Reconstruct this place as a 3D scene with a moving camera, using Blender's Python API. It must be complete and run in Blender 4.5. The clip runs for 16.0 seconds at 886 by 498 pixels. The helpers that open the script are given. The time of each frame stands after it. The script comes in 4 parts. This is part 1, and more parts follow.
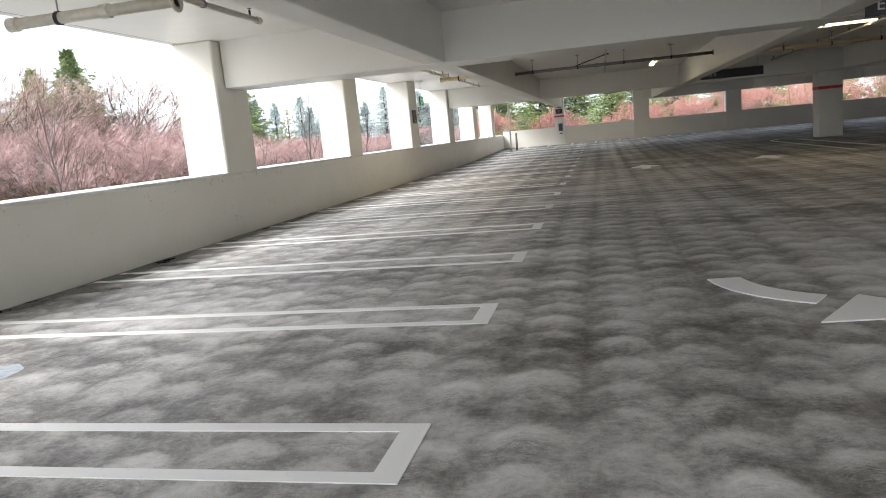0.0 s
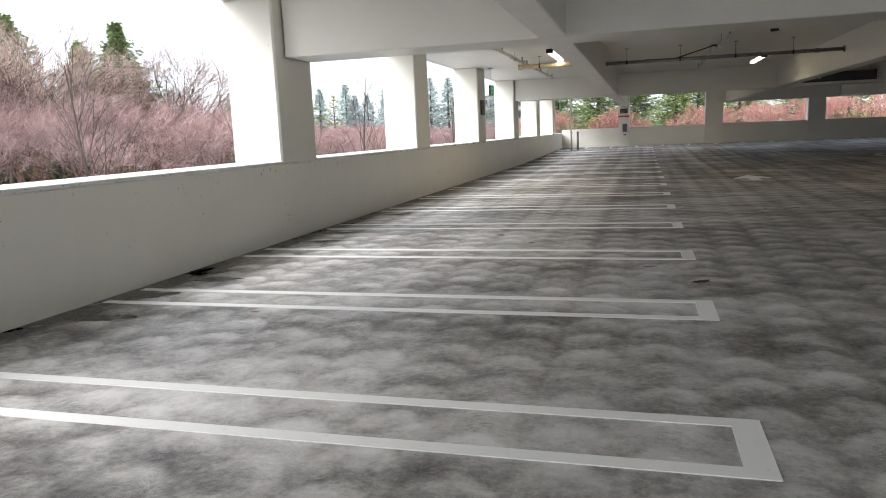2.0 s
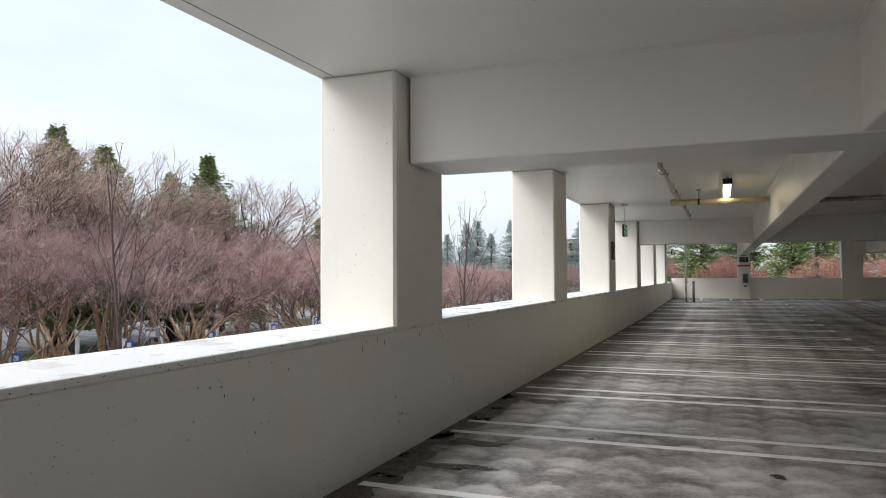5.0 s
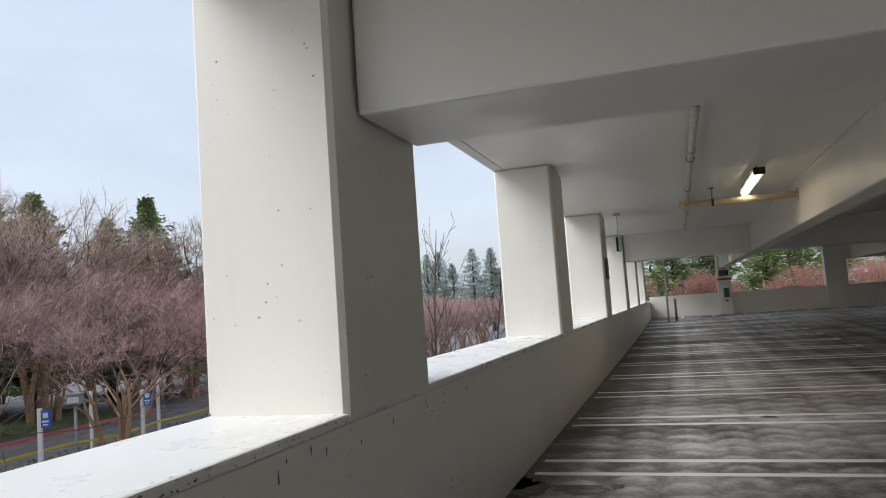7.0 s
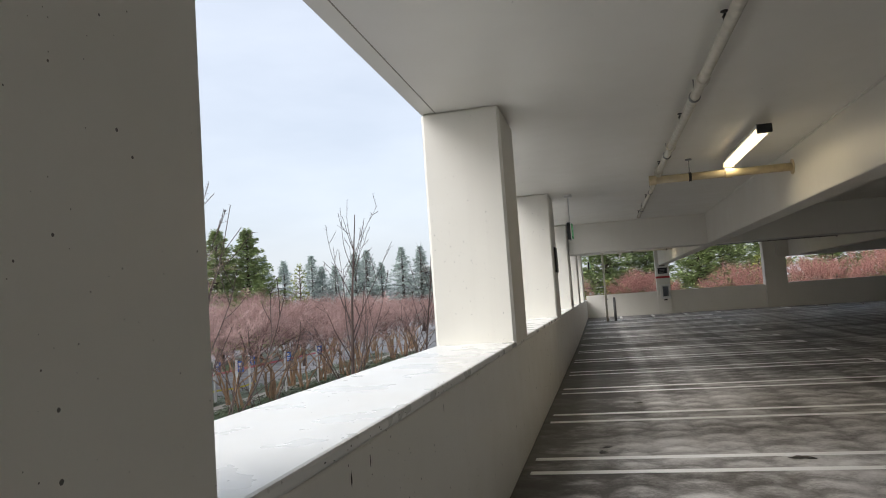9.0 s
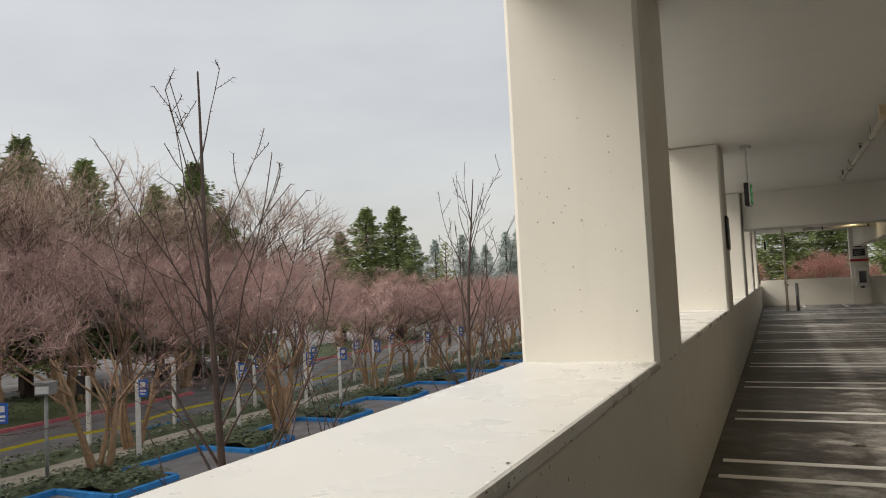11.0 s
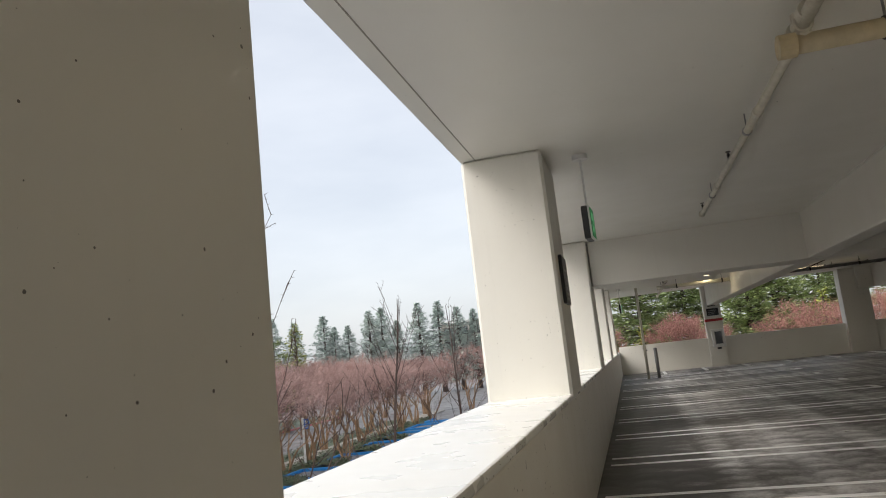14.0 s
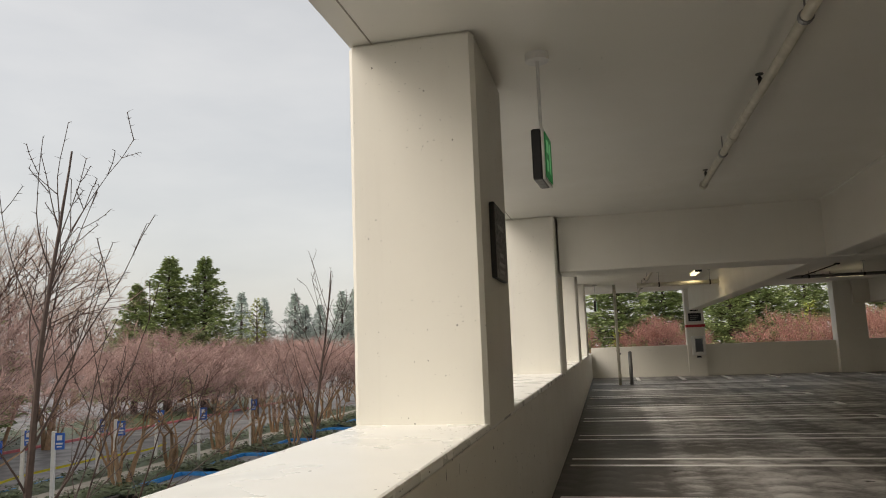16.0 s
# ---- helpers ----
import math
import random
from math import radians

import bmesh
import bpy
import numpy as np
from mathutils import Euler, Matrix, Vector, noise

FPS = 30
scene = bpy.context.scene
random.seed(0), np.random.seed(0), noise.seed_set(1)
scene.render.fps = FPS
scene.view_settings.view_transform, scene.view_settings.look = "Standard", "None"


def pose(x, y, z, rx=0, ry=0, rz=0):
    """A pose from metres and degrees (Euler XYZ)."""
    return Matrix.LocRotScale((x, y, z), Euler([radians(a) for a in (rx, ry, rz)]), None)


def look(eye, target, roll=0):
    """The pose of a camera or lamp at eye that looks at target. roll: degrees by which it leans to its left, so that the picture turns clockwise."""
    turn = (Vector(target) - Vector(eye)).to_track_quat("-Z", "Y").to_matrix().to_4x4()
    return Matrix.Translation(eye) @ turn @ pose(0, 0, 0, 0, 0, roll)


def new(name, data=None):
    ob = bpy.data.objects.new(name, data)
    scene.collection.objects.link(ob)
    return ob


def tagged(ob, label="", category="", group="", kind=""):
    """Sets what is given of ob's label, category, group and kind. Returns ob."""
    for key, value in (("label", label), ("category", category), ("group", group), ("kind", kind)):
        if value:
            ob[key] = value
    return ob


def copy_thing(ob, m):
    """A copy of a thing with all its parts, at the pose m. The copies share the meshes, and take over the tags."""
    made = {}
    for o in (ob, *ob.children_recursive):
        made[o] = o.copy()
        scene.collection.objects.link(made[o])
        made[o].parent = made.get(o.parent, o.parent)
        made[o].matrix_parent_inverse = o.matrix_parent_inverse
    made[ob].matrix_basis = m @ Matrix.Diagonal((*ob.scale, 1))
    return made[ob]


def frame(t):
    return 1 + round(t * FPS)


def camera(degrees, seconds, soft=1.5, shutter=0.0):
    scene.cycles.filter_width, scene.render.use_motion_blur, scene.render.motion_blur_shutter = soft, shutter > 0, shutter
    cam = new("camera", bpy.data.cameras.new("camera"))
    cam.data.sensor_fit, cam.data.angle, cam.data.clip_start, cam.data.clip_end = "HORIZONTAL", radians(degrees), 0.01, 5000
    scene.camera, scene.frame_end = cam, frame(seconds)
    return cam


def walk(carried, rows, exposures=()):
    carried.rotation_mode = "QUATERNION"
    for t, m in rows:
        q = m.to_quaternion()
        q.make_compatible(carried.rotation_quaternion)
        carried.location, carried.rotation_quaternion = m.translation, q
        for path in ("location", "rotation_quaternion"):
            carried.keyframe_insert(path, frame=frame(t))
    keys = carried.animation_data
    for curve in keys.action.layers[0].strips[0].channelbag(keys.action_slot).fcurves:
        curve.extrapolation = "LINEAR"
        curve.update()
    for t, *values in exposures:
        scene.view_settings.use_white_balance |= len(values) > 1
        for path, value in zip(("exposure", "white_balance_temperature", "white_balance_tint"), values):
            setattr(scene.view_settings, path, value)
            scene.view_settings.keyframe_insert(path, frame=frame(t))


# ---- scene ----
cam = camera(63.8, 16.0, soft=1.0)
PATH = [
    (0, (0.656, 0.307, 1.458), (0.206, 2.231, 1.147), -5.3),
    (0.5, (0.347, 0.902, 1.445), (0.011, 2.847, 1.119), -4.0),
    (1, (-0.077, 1.425, 1.463), (-0.546, 3.336, 1.107), -4.1),
    (1.5, (-0.407, 2.057, 1.443), (-0.822, 3.97, 1.034), -2.6),
    (2, (-0.841, 2.58, 1.476), (-1.382, 4.479, 1.156), -2.4),
    (2.5, (-1.254, 3.29, 1.552), (-1.698, 5.234, 1.404), 0.7),
    (3, (-1.799, 3.87, 1.635), (-2.439, 5.763, 1.552), -0.1),
    (3.5, (-2.118, 4.357, 1.649), (-2.932, 6.184, 1.652), -0.5),
    (4, (-2.495, 4.978, 1.645), (-3.309, 6.804, 1.693), 0.2),
    (4.5, (-2.855, 5.625, 1.625), (-3.624, 7.47, 1.677), 0.6),
    (6.8, (-4.31, 8.693, 1.617), (-4.909, 10.594, 1.784), -3.5),
    (7, (-4.408, 8.99, 1.642), (-5.023, 10.886, 1.804), -4.0),
    (7.5, (-4.67, 9.69, 1.63), (-5.312, 11.579, 1.771), -4.9),
    (8, (-4.846, 10.339, 1.627), (-5.457, 12.239, 1.758), -5.1),
    (8.5, (-4.988, 11.105, 1.604), (-5.486, 13.037, 1.741), -4.7),
    (9, (-5.087, 11.799, 1.599), (-5.514, 13.748, 1.747), -4.0),
    (9.5, (-5.137, 12.505, 1.592), (-5.605, 14.444, 1.746), -2.6),
    (10, (-5.226, 13.199, 1.601), (-5.869, 15.087, 1.743), -1.2),
    (10.2, (-5.245, 13.492, 1.629), (-5.965, 15.354, 1.76), -0.8),
    (12.3, (-5.425, 16.361, 1.584), (-6.325, 18.143, 1.704), -4.1),
    (12.5, (-5.415, 16.63, 1.612), (-6.272, 18.432, 1.744), -4.4),
    (13, (-5.379, 17.348, 1.589), (-6.061, 19.218, 1.781), -5.5),
    (13.5, (-5.337, 17.959, 1.589), (-5.869, 19.869, 1.853), -6.5),
    (14, (-5.348, 18.602, 1.586), (-5.823, 20.52, 1.898), -6.3),
    (14.5, (-5.327, 19.217, 1.596), (-5.787, 21.135, 1.931), -4.9),
    (15, (-5.263, 19.886, 1.611), (-5.649, 21.82, 1.946), -3.2),
    (15.5, (-5.251, 20.556, 1.602), (-5.594, 22.501, 1.921), -2.4),
    (16, (-5.26, 21.26, 1.6), (-5.696, 23.192, 1.875), -2.1),
]
walk(cam, [(t, look(eye, target, roll)) for t, eye, target, roll in PATH], [(0, 1.66, 6150, 10), (0.5, 1.42, 6150, 10), (1.5, 1.4, 6150, 10), (2.5, 1.2, 6050, 10), (3.5, 0.76, 6050, 10), (4.5, 0.56, 6150, 10), (7.0, 0.14, 6050, 10), (8.0, 0.04, 6100, 10), (8.5, 0.16, 6500, 10), (9.0, 0.3, 6250, 10), (9.5, 0.14, 6350, 10), (10.0, 0, 6800, 10), (12.5, -0.12, 7150, 10), (13.0, -0.1, 7150, 10), (13.5, 0.18, 6550, 10), (14.2, 0.32, 6550, 10), (15.2, -0.03, 7250, 10), (16.0, 0.02, 7250, 10)])

# ---- sky, sun and lamps' colour ----
world = bpy.data.worlds.new("overcast_sky")
scene.world = world
world.use_nodes = True
wt = world.node_tree
wt.nodes.clear()
w_out = wt.nodes.new("ShaderNodeOutputWorld")
w_sky = wt.nodes.new("ShaderNodeTexSky")
w_sky.sky_type, w_sky.sun_disc = "NISHITA", False
w_sky.sun_elevation, w_sky.sun_rotation = radians(38), radians(235)
w_sky.air_density, w_sky.dust_density = 1.0, 4.0
w_bg1 = wt.nodes.new("ShaderNodeBackground")
w_bg1.inputs[1].default_value = 0.06
wt.links.new(w_sky.outputs[0], w_bg1.inputs[0])
w_co = wt.nodes.new("ShaderNodeTexCoord")
w_map = wt.nodes.new("ShaderNodeMapping")
w_map.inputs["Scale"].default_value = (1.0, 1.0, 3.2)
wt.links.new(w_co.outputs["Generated"], w_map.inputs[0])
w_no = wt.nodes.new("ShaderNodeTexNoise")
w_no.inputs["Scale"].default_value, w_no.inputs["Detail"].default_value = 2.2, 5.0
w_no.inputs["Roughness"].default_value = 0.55
wt.links.new(w_map.outputs[0], w_no.inputs["Vector"])
w_ra = wt.nodes.new("ShaderNodeValToRGB")
w_ra.color_ramp.elements[0].position, w_ra.color_ramp.elements[0].color = 0.3, (0.66, 0.69, 0.735, 1)
w_ra.color_ramp.elements[1].position, w_ra.color_ramp.elements[1].color = 0.7, (0.83, 0.85, 0.88, 1)
wt.links.new(w_no.outputs["Fac"], w_ra.inputs[0])
w_bg2 = wt.nodes.new("ShaderNodeBackground")
w_bg2.inputs[1].default_value = 0.72
wt.links.new(w_ra.outputs[0], w_bg2.inputs[0])
w_add = wt.nodes.new("ShaderNodeAddShader")
wt.links.new(w_bg1.outputs[0], w_add.inputs[0])
wt.links.new(w_bg2.outputs[0], w_add.inputs[1])
wt.links.new(w_add.outputs[0], w_out.inputs[0])

sun = new("sun", bpy.data.lights.new("sun", "SUN"))
sun.data.energy, sun.data.angle, sun.data.color = 2.3, radians(40), (1.0, 0.97, 0.93)
sun.matrix_world = look((-30, -20, 40), (0, 0, 0))


# ---- materials ----
class Nodes:
    """A node material with short calls for its nodes and links."""

    def __init__(self, name, rough=0.6, metal=0.0):
        self.mat = bpy.data.materials.new(name)
        self.mat.use_nodes = True
        self.t = self.mat.node_tree
        self.b = self.t.nodes["Principled BSDF"]
        self.b.inputs["Roughness"].default_value = rough
        self.b.inputs["Metallic"].default_value = metal

    def n(self, kind, **values):
        node = self.t.nodes.new(kind)
        for key, value in values.items():
            node.inputs[key.replace("_", " ")].default_value = value
        return node

    def l(self, a, b):
        self.t.links.new(a, b)

    def place(self, scale=(1, 1, 1), obj=False):
        co = self.n("ShaderNodeTexCoord") if obj else self.n("ShaderNodeNewGeometry")
        m = self.n("ShaderNodeMapping")
        m.inputs["Scale"].default_value = scale
        self.l(co.outputs["Object" if obj else "Position"], m.inputs[0])
        return m.outputs[0]

    def noise(self, at, scale, detail=4.0, rough=0.5, distort=0.0):
        k = self.n("ShaderNodeTexNoise", Scale=scale, Detail=detail, Roughness=rough, Distortion=distort)
        self.l(at, k.inputs["Vector"])
        return k.outputs["Fac"]

    def ramp(self, fac, *stops):
        r = self.n("ShaderNodeValToRGB")
        e = r.color_ramp.elements
        while len(e) < len(stops):
            e.new(0.5)
        for k, (p, c) in zip(e, stops):
            k.position = p
            k.color = (c, c, c, 1) if isinstance(c, (int, float)) else (*c, 1)
        self.l(fac, r.inputs[0])
        return r.outputs[0]

    def math(self, op, a, b=0.0, c=0.0):
        k = self.n("ShaderNodeMath")
        k.operation = op
        for i, v in enumerate((a, b, c)):
            if isinstance(v, (int, float)):
                k.inputs[i].default_value = v
            else:
                self.l(v, k.inputs[i])
        return k.outputs[0]

    def mix(self, fac, a, b, how="MIX"):
        k = self.n("ShaderNodeMix")
        k.data_type, k.blend_type = "RGBA", how
        for i, v in ((0, fac), (6, a), (7, b)):
            if isinstance(v, (int, float)):
                k.inputs[i].default_value = v
            elif isinstance(v, tuple):
                k.inputs[i].default_value = (*v, 1)
            else:
                self.l(v, k.inputs[i])
        return k.outputs[2]

    def color(self, c):
        if isinstance(c, tuple):
            self.b.inputs["Base Color"].default_value = (*c, 1)
        else:
            self.l(c, self.b.inputs["Base Color"])

    def rough(self, r):
        self.l(r, self.b.inputs["Roughness"])

    def bump(self, height, strength=0.3, distance=0.01):
        k = self.n("ShaderNodeBump", Strength=strength, Distance=distance)
        self.l(height, k.inputs["Height"])
        self.l(k.outputs[0], self.b.inputs["Normal"])


def paint(name, base, dark, specks=0.0, rough=0.45, grain=1.0, level=False):
    """Painted concrete: faint clouds, form marks, fine pits and sparse chips."""
    k = Nodes(name, rough)
    at = k.place()
    cloud = k.noise(at, 0.9, 5, 0.6)
    fine = k.noise(at, 38, 3, 0.6)
    c = k.mix(k.ramp(cloud, (0.35, 0.0), (0.75, 0.55)), base, dark)
    sep = k.n("ShaderNodeSeparateXYZ")
    k.l(at, sep.inputs[0])
    flat_at = k.n("ShaderNodeCombineXYZ")
    k.l(sep.outputs[0] if level else k.math("ADD", sep.outputs[0], sep.outputs[1]), flat_at.inputs[0])
    k.l(sep.outputs[1 if level else 2], flat_at.inputs[1])
    if not level:
        streak = k.noise(k.place((9, 9, 0.35)), 1.0, 4, 0.6)
        c = k.mix(k.ramp(streak, (0.58, 0.0), (0.8, 0.11)), c, tuple(v * 0.78 for v in dark))
    if specks:
        flock = k.ramp(k.noise(at, 1.7, 2, 0.5), (0.42, 0.25), (0.62, 1.6))
        for scale, share, size in ((6.0, specks, 0.034), (11.0, specks * 1.2, 0.05), (24.0, specks * 0.7, 0.07)):
            vo = k.n("ShaderNodeTexVoronoi", Scale=scale)
            vo.voronoi_dimensions = "2D"
            k.l(flat_at.outputs[0], vo.inputs["Vector"])
            ragged = k.math("ADD", vo.outputs["Distance"], k.math("MULTIPLY", k.math("SUBTRACT", k.noise(at, 120, 2), 0.5), 0.004 * scale))
            rgb = k.n("ShaderNodeSeparateColor")
            k.l(vo.outputs["Color"], rgb.inputs[0])
            picked = k.math("LESS_THAN", rgb.outputs[0], k.math("MULTIPLY", flock, share))
            wide = k.math("MULTIPLY_ADD", k.math("POWER", rgb.outputs[1], 4.0), size, size * 0.22)
            c = k.mix(k.math("MULTIPLY", k.math("MULTIPLY", k.math("LESS_THAN", ragged, wide), picked), 0.85), c, (0.05, 0.045, 0.038))
    k.color(c)
    k.rough(k.ramp(k.noise(at, 2.5, 4), (0.3, rough - 0.1), (0.7, rough + 0.12)))
    ripple = k.math("MULTIPLY", k.noise(k.place((2.2, 11, 1)), 1.0, 3, 0.55), 1.5) if level else k.math("MULTIPLY", cloud, 1.2)
    k.bump(k.math("ADD", ripple, k.math("MULTIPLY", fine, 0.25 * grain)), 0.05 if level else 0.2, 0.004)
    return k.mat


def plain(name, base, rough=0.5, metal=0.0, vary=0.15, scale=12):
    """A paint or metal with slight wear."""
    k = Nodes(name, rough, metal)
    at = k.place()
    k.color(k.mix(k.ramp(k.noise(at, scale, 4, 0.6), (0.3, 0.0), (0.75, 1.0)), base, tuple(v * (1 - vary * 2) for v in base)))
    k.rough(k.ramp(k.noise(at, scale * 2, 3), (0.3, max(rough - 0.1, 0.03)), (0.7, min(rough + 0.15, 1.0))))
    return k.mat


CREAM = paint("cream_paint", (0.79, 0.775, 0.71), (0.72, 0.70, 0.63), 0.24)
CREAM_HIGH = paint("ceiling_paint", (0.80, 0.785, 0.725), (0.75, 0.735, 0.675), 0.02, 0.42, 1.0, True)
BEAM = paint("beam_paint", (0.80, 0.785, 0.725), (0.74, 0.72, 0.66), 0.0, 0.4)
SILL = paint("sill_paint", (0.80, 0.80, 0.77), (0.72, 0.72, 0.68), 0.05, 0.3, 1.0, True)


def floor_material():
    """Power-trowelled concrete: fan-shaped swirls in rows, tyre lanes, stains, painted shade."""
    k = Nodes("trowelled_concrete", 0.42)
    geo = k.n("ShaderNodeNewGeometry")
    sep = k.n("ShaderNodeSeparateXYZ")
    k.l(geo.outputs["Position"], sep.inputs[0])
    at = k.place()

    def fans(size_u, size_v, seed, swing):
        """Overlapping fan-shaped sweeps of the trowel in uneven rows."""
        wob = k.math("MULTIPLY", k.math("SUBTRACT", k.noise(k.place((1, 1, 1)), 0.9 + 0.25 * seed, 3, 0.6), 0.5), swing)
        wob2 = k.math("MULTIPLY", k.math("SUBTRACT", k.noise(k.place((1.1, 0.9, 1)), 1.4 + 0.3 * seed, 3, 0.6), 0.5), swing * 1.3)
        u = k.math("ADD", k.math("DIVIDE", sep.outputs[0], size_u), k.math("ADD", wob, seed * 0.37))
        off = k.math("FRACT", k.math("MULTIPLY", k.math("FLOOR", u), 0.53 + 0.1 * seed))
        v = k.math("ADD", k.math("ADD", k.math("DIVIDE", sep.outputs[1], size_v), off), k.math("MULTIPLY_ADD", k.noise(at, 7.0, 4, 0.7), 0.35, wob2))
        du = k.math("SUBTRACT", k.math("FRACT", u), 0.5)
        fan = k.math("FRACT", k.math("ADD", v, k.math("MULTIPLY", k.math("MULTIPLY", du, du), 1.9)))
        side = k.math("SUBTRACT", 1.0, k.math("MULTIPLY", k.math("MULTIPLY", du, du), 3.9))
        rise_f = k.math("POWER", fan, 1.6)
        fall = k.math("MINIMUM", k.math("MULTIPLY", k.math("SUBTRACT", 1.0, fan), 4.0), 1.0)
        polar = k.n("ShaderNodeCombineXYZ")
        k.l(k.math("MULTIPLY", du, 5.0), polar.inputs[0])
        k.l(k.math("ADD", k.math("MULTIPLY", fan, 34.0), k.math("MULTIPLY", k.math("FLOOR", v), 7.3)), polar.inputs[1])
        k.l(k.math("MULTIPLY", k.math("FLOOR", u), 3.7), polar.inputs[2])
        rings = k.math("MULTIPLY", k.math("SUBTRACT", k.noise(polar.outputs[0], 1.0, 3, 0.7), 0.5), k.ramp(k.noise(at, 2.3 + seed, 3), (0.35, 0.35), (0.65, 1.5)))
        return k.math("MULTIPLY", k.math("MULTIPLY", k.math("ADD", rise_f, rings), fall), side)

    cloud = k.noise(at, 0.45, 5, 0.62)
    mid = k.noise(at, 2.6, 6, 0.7, 0.8)
    part_mask = k.ramp(k.noise(at, 1.1, 3, 0.6), (0.34, 0.35), (0.62, 1.0))
    cell = k.math("MULTIPLY", k.math("ADD", k.math("MULTIPLY", fans(0.47, 0.42, 0, 0.28), 0.85), k.math("MULTIPLY", fans(0.9, 0.66, 1, 0.6), 0.4)), part_mask)
    lane = k.noise(k.place((1.9, 0.05, 1)), 1.0, 3, 0.5)
    band = k.noise(k.place((0.10, 1.1, 1)), 1.0, 3, 0.55)
    scr = k.noise(k.place((9, 70, 1)), 1.0, 4, 0.75)
    tone = k.math("ADD", k.math("MULTIPLY", cell, 0.44), k.math("MULTIPLY", cloud, 0.6))
    tone = k.math("ADD", tone, k.math("MULTIPLY", mid, 0.42))
    tone = k.math("ADD", tone, k.math("MULTIPLY", lane, 0.38))
    tone = k.math("ADD", tone, k.math("MULTIPLY", band, 0.42))
    tone = k.math("ADD", tone, k.math("MULTIPLY_ADD", scr, 0.09, k.math("MULTIPLY", k.noise(at, 17, 6, 0.8), 0.42)))
    # Tone drops between about y 18 and 25, with an uneven edge.
    far_dark = k.math("ADD", k.math("MULTIPLY_ADD", sep.outputs[1], 0.09, -1.75), k.noise(k.place((0.35, 0.2, 1)), 1.0, 4, 0.6))
    tone = k.math("SUBTRACT", tone, k.math("MULTIPLY", k.ramp(far_dark, (0.35, 0.0), (1.0, 1.0)), 0.085))
    c = k.ramp(k.math("MULTIPLY_ADD", k.math("SUBTRACT", tone, 1.205), 1.55, 0.46), (0.18, (0.085, 0.077, 0.07)), (0.4, (0.27, 0.256, 0.243)), (0.62, (0.52, 0.503, 0.485)), (0.9, (0.74, 0.725, 0.705)))
    # Parapet's shade painted along its foot, mixed with stain; widens northward.
    northing = k.math("MINIMUM", k.math("MAXIMUM", k.math("MULTIPLY_ADD", sep.outputs[1], 0.03, -0.4), 0.0), 0.36)
    wallward = k.math("ADD", k.math("MULTIPLY_ADD", k.math("ADD", sep.outputs[0], 5.95), -0.27, northing), k.noise(k.place((0.9, 1.7, 1)), 1.0, 6, 0.7))
    wall_shade_stain = k.math("MULTIPLY", k.ramp(wallward, (0.4, 0.0), (0.6, 1.0)), 0.85)
    c = k.mix(wall_shade_stain, c, (0.06, 0.054, 0.048))
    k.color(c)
    k.rough(k.math("MULTIPLY_ADD", mid, 0.3, 0.4))
    k.b.inputs["Specular IOR Level"].default_value = 0.35
    k.bump(k.math("ADD", k.math("MULTIPLY", mid, 0.5), k.math("MULTIPLY", k.noise(at, 55, 3), 0.2)), 0.18, 0.006)
    return k.mat


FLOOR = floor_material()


def line_paint():
    k = Nodes("worn_white_line", 0.55)
    at = k.place()
    worn = k.noise(at, 26, 5, 0.7)
    c = k.mix(k.ramp(worn, (0.62, 0.0), (0.78, 0.65)), (0.92, 0.915, 0.90), (0.42, 0.40, 0.38))
    k.color(c)
    k.bump(worn, 0.2, 0.003)
    return k.mat


LINE = line_paint()
ASPHALT = plain("wet_asphalt", (0.21, 0.205, 0.21), 0.4, 0, 0.2, 0.5)
ASPHALT.node_tree.nodes["Principled BSDF"].inputs["Specular IOR Level"].default_value = 0.3


# ---- mesh helpers ----
def box(bm, x0, x1, y0, y1, z0, z1, bevel=0.0, segments=2):
    r = bmesh.ops.create_cube(bm, size=1.0)
    bmesh.ops.scale(bm, vec=(x1 - x0, y1 - y0, z1 - z0), verts=r["verts"])
    bmesh.ops.translate(bm, vec=((x0 + x1) / 2, (y0 + y1) / 2, (z0 + z1) / 2), verts=r["verts"])
    if bevel:
        edges = list({e for v in r["verts"] for e in v.link_edges})
        bmesh.ops.bevel(bm, geom=edges, offset=bevel, segments=segments, affect="EDGES", profile=0.5)


def tube(bm, a, b, r, sides=12, r2=None):
    a, b = Vector(a), Vector(b)
    m = Matrix.Translation((a + b) / 2) @ (b - a).to_track_quat("Z", "Y").to_matrix().to_4x4()
    bmesh.ops.create_cone(bm, cap_ends=True, segments=sides, radius1=r, radius2=r if r2 is None else r2, depth=(b - a).length, matrix=m)


def mesh_of(name, bm, mat, smooth=False):
    me = bpy.data.meshes.new(name)
    bm.to_mesh(me)
    bm.free()
    me.materials.append(mat)
    if smooth:
        me.shade_smooth()
    return me


def part(name, bm, mat, parent=None, label="", smooth=False):
    ob = new(name, mesh_of(name, bm, mat, smooth))
    if parent:
        ob.parent = parent
    if label:
        tagged(ob, label)
    return ob


def solid(name, boxes, mat, label, category, kind="", group="", bevel=0.008, segments=2):
    bm = bmesh.new()
    for b in boxes:
        box(bm, *b, bevel=bevel, segments=segments)
    return tagged(part(name, bm, mat), label, category, group, kind)


# ---- the deck: floor, walls, columns, beams ----
X_IN, X_OUT = -5.95, -6.735
Y_SOUTH, Y_ROOF, Y_END, X_EAST = -20.0, -5.0, 50.0, 30.0
CEIL, SOFFIT, SILL_Z = 3.505, 2.67, 1.17


def rise(y):
    return max(0.0, (y - 34.0) * 0.0135)


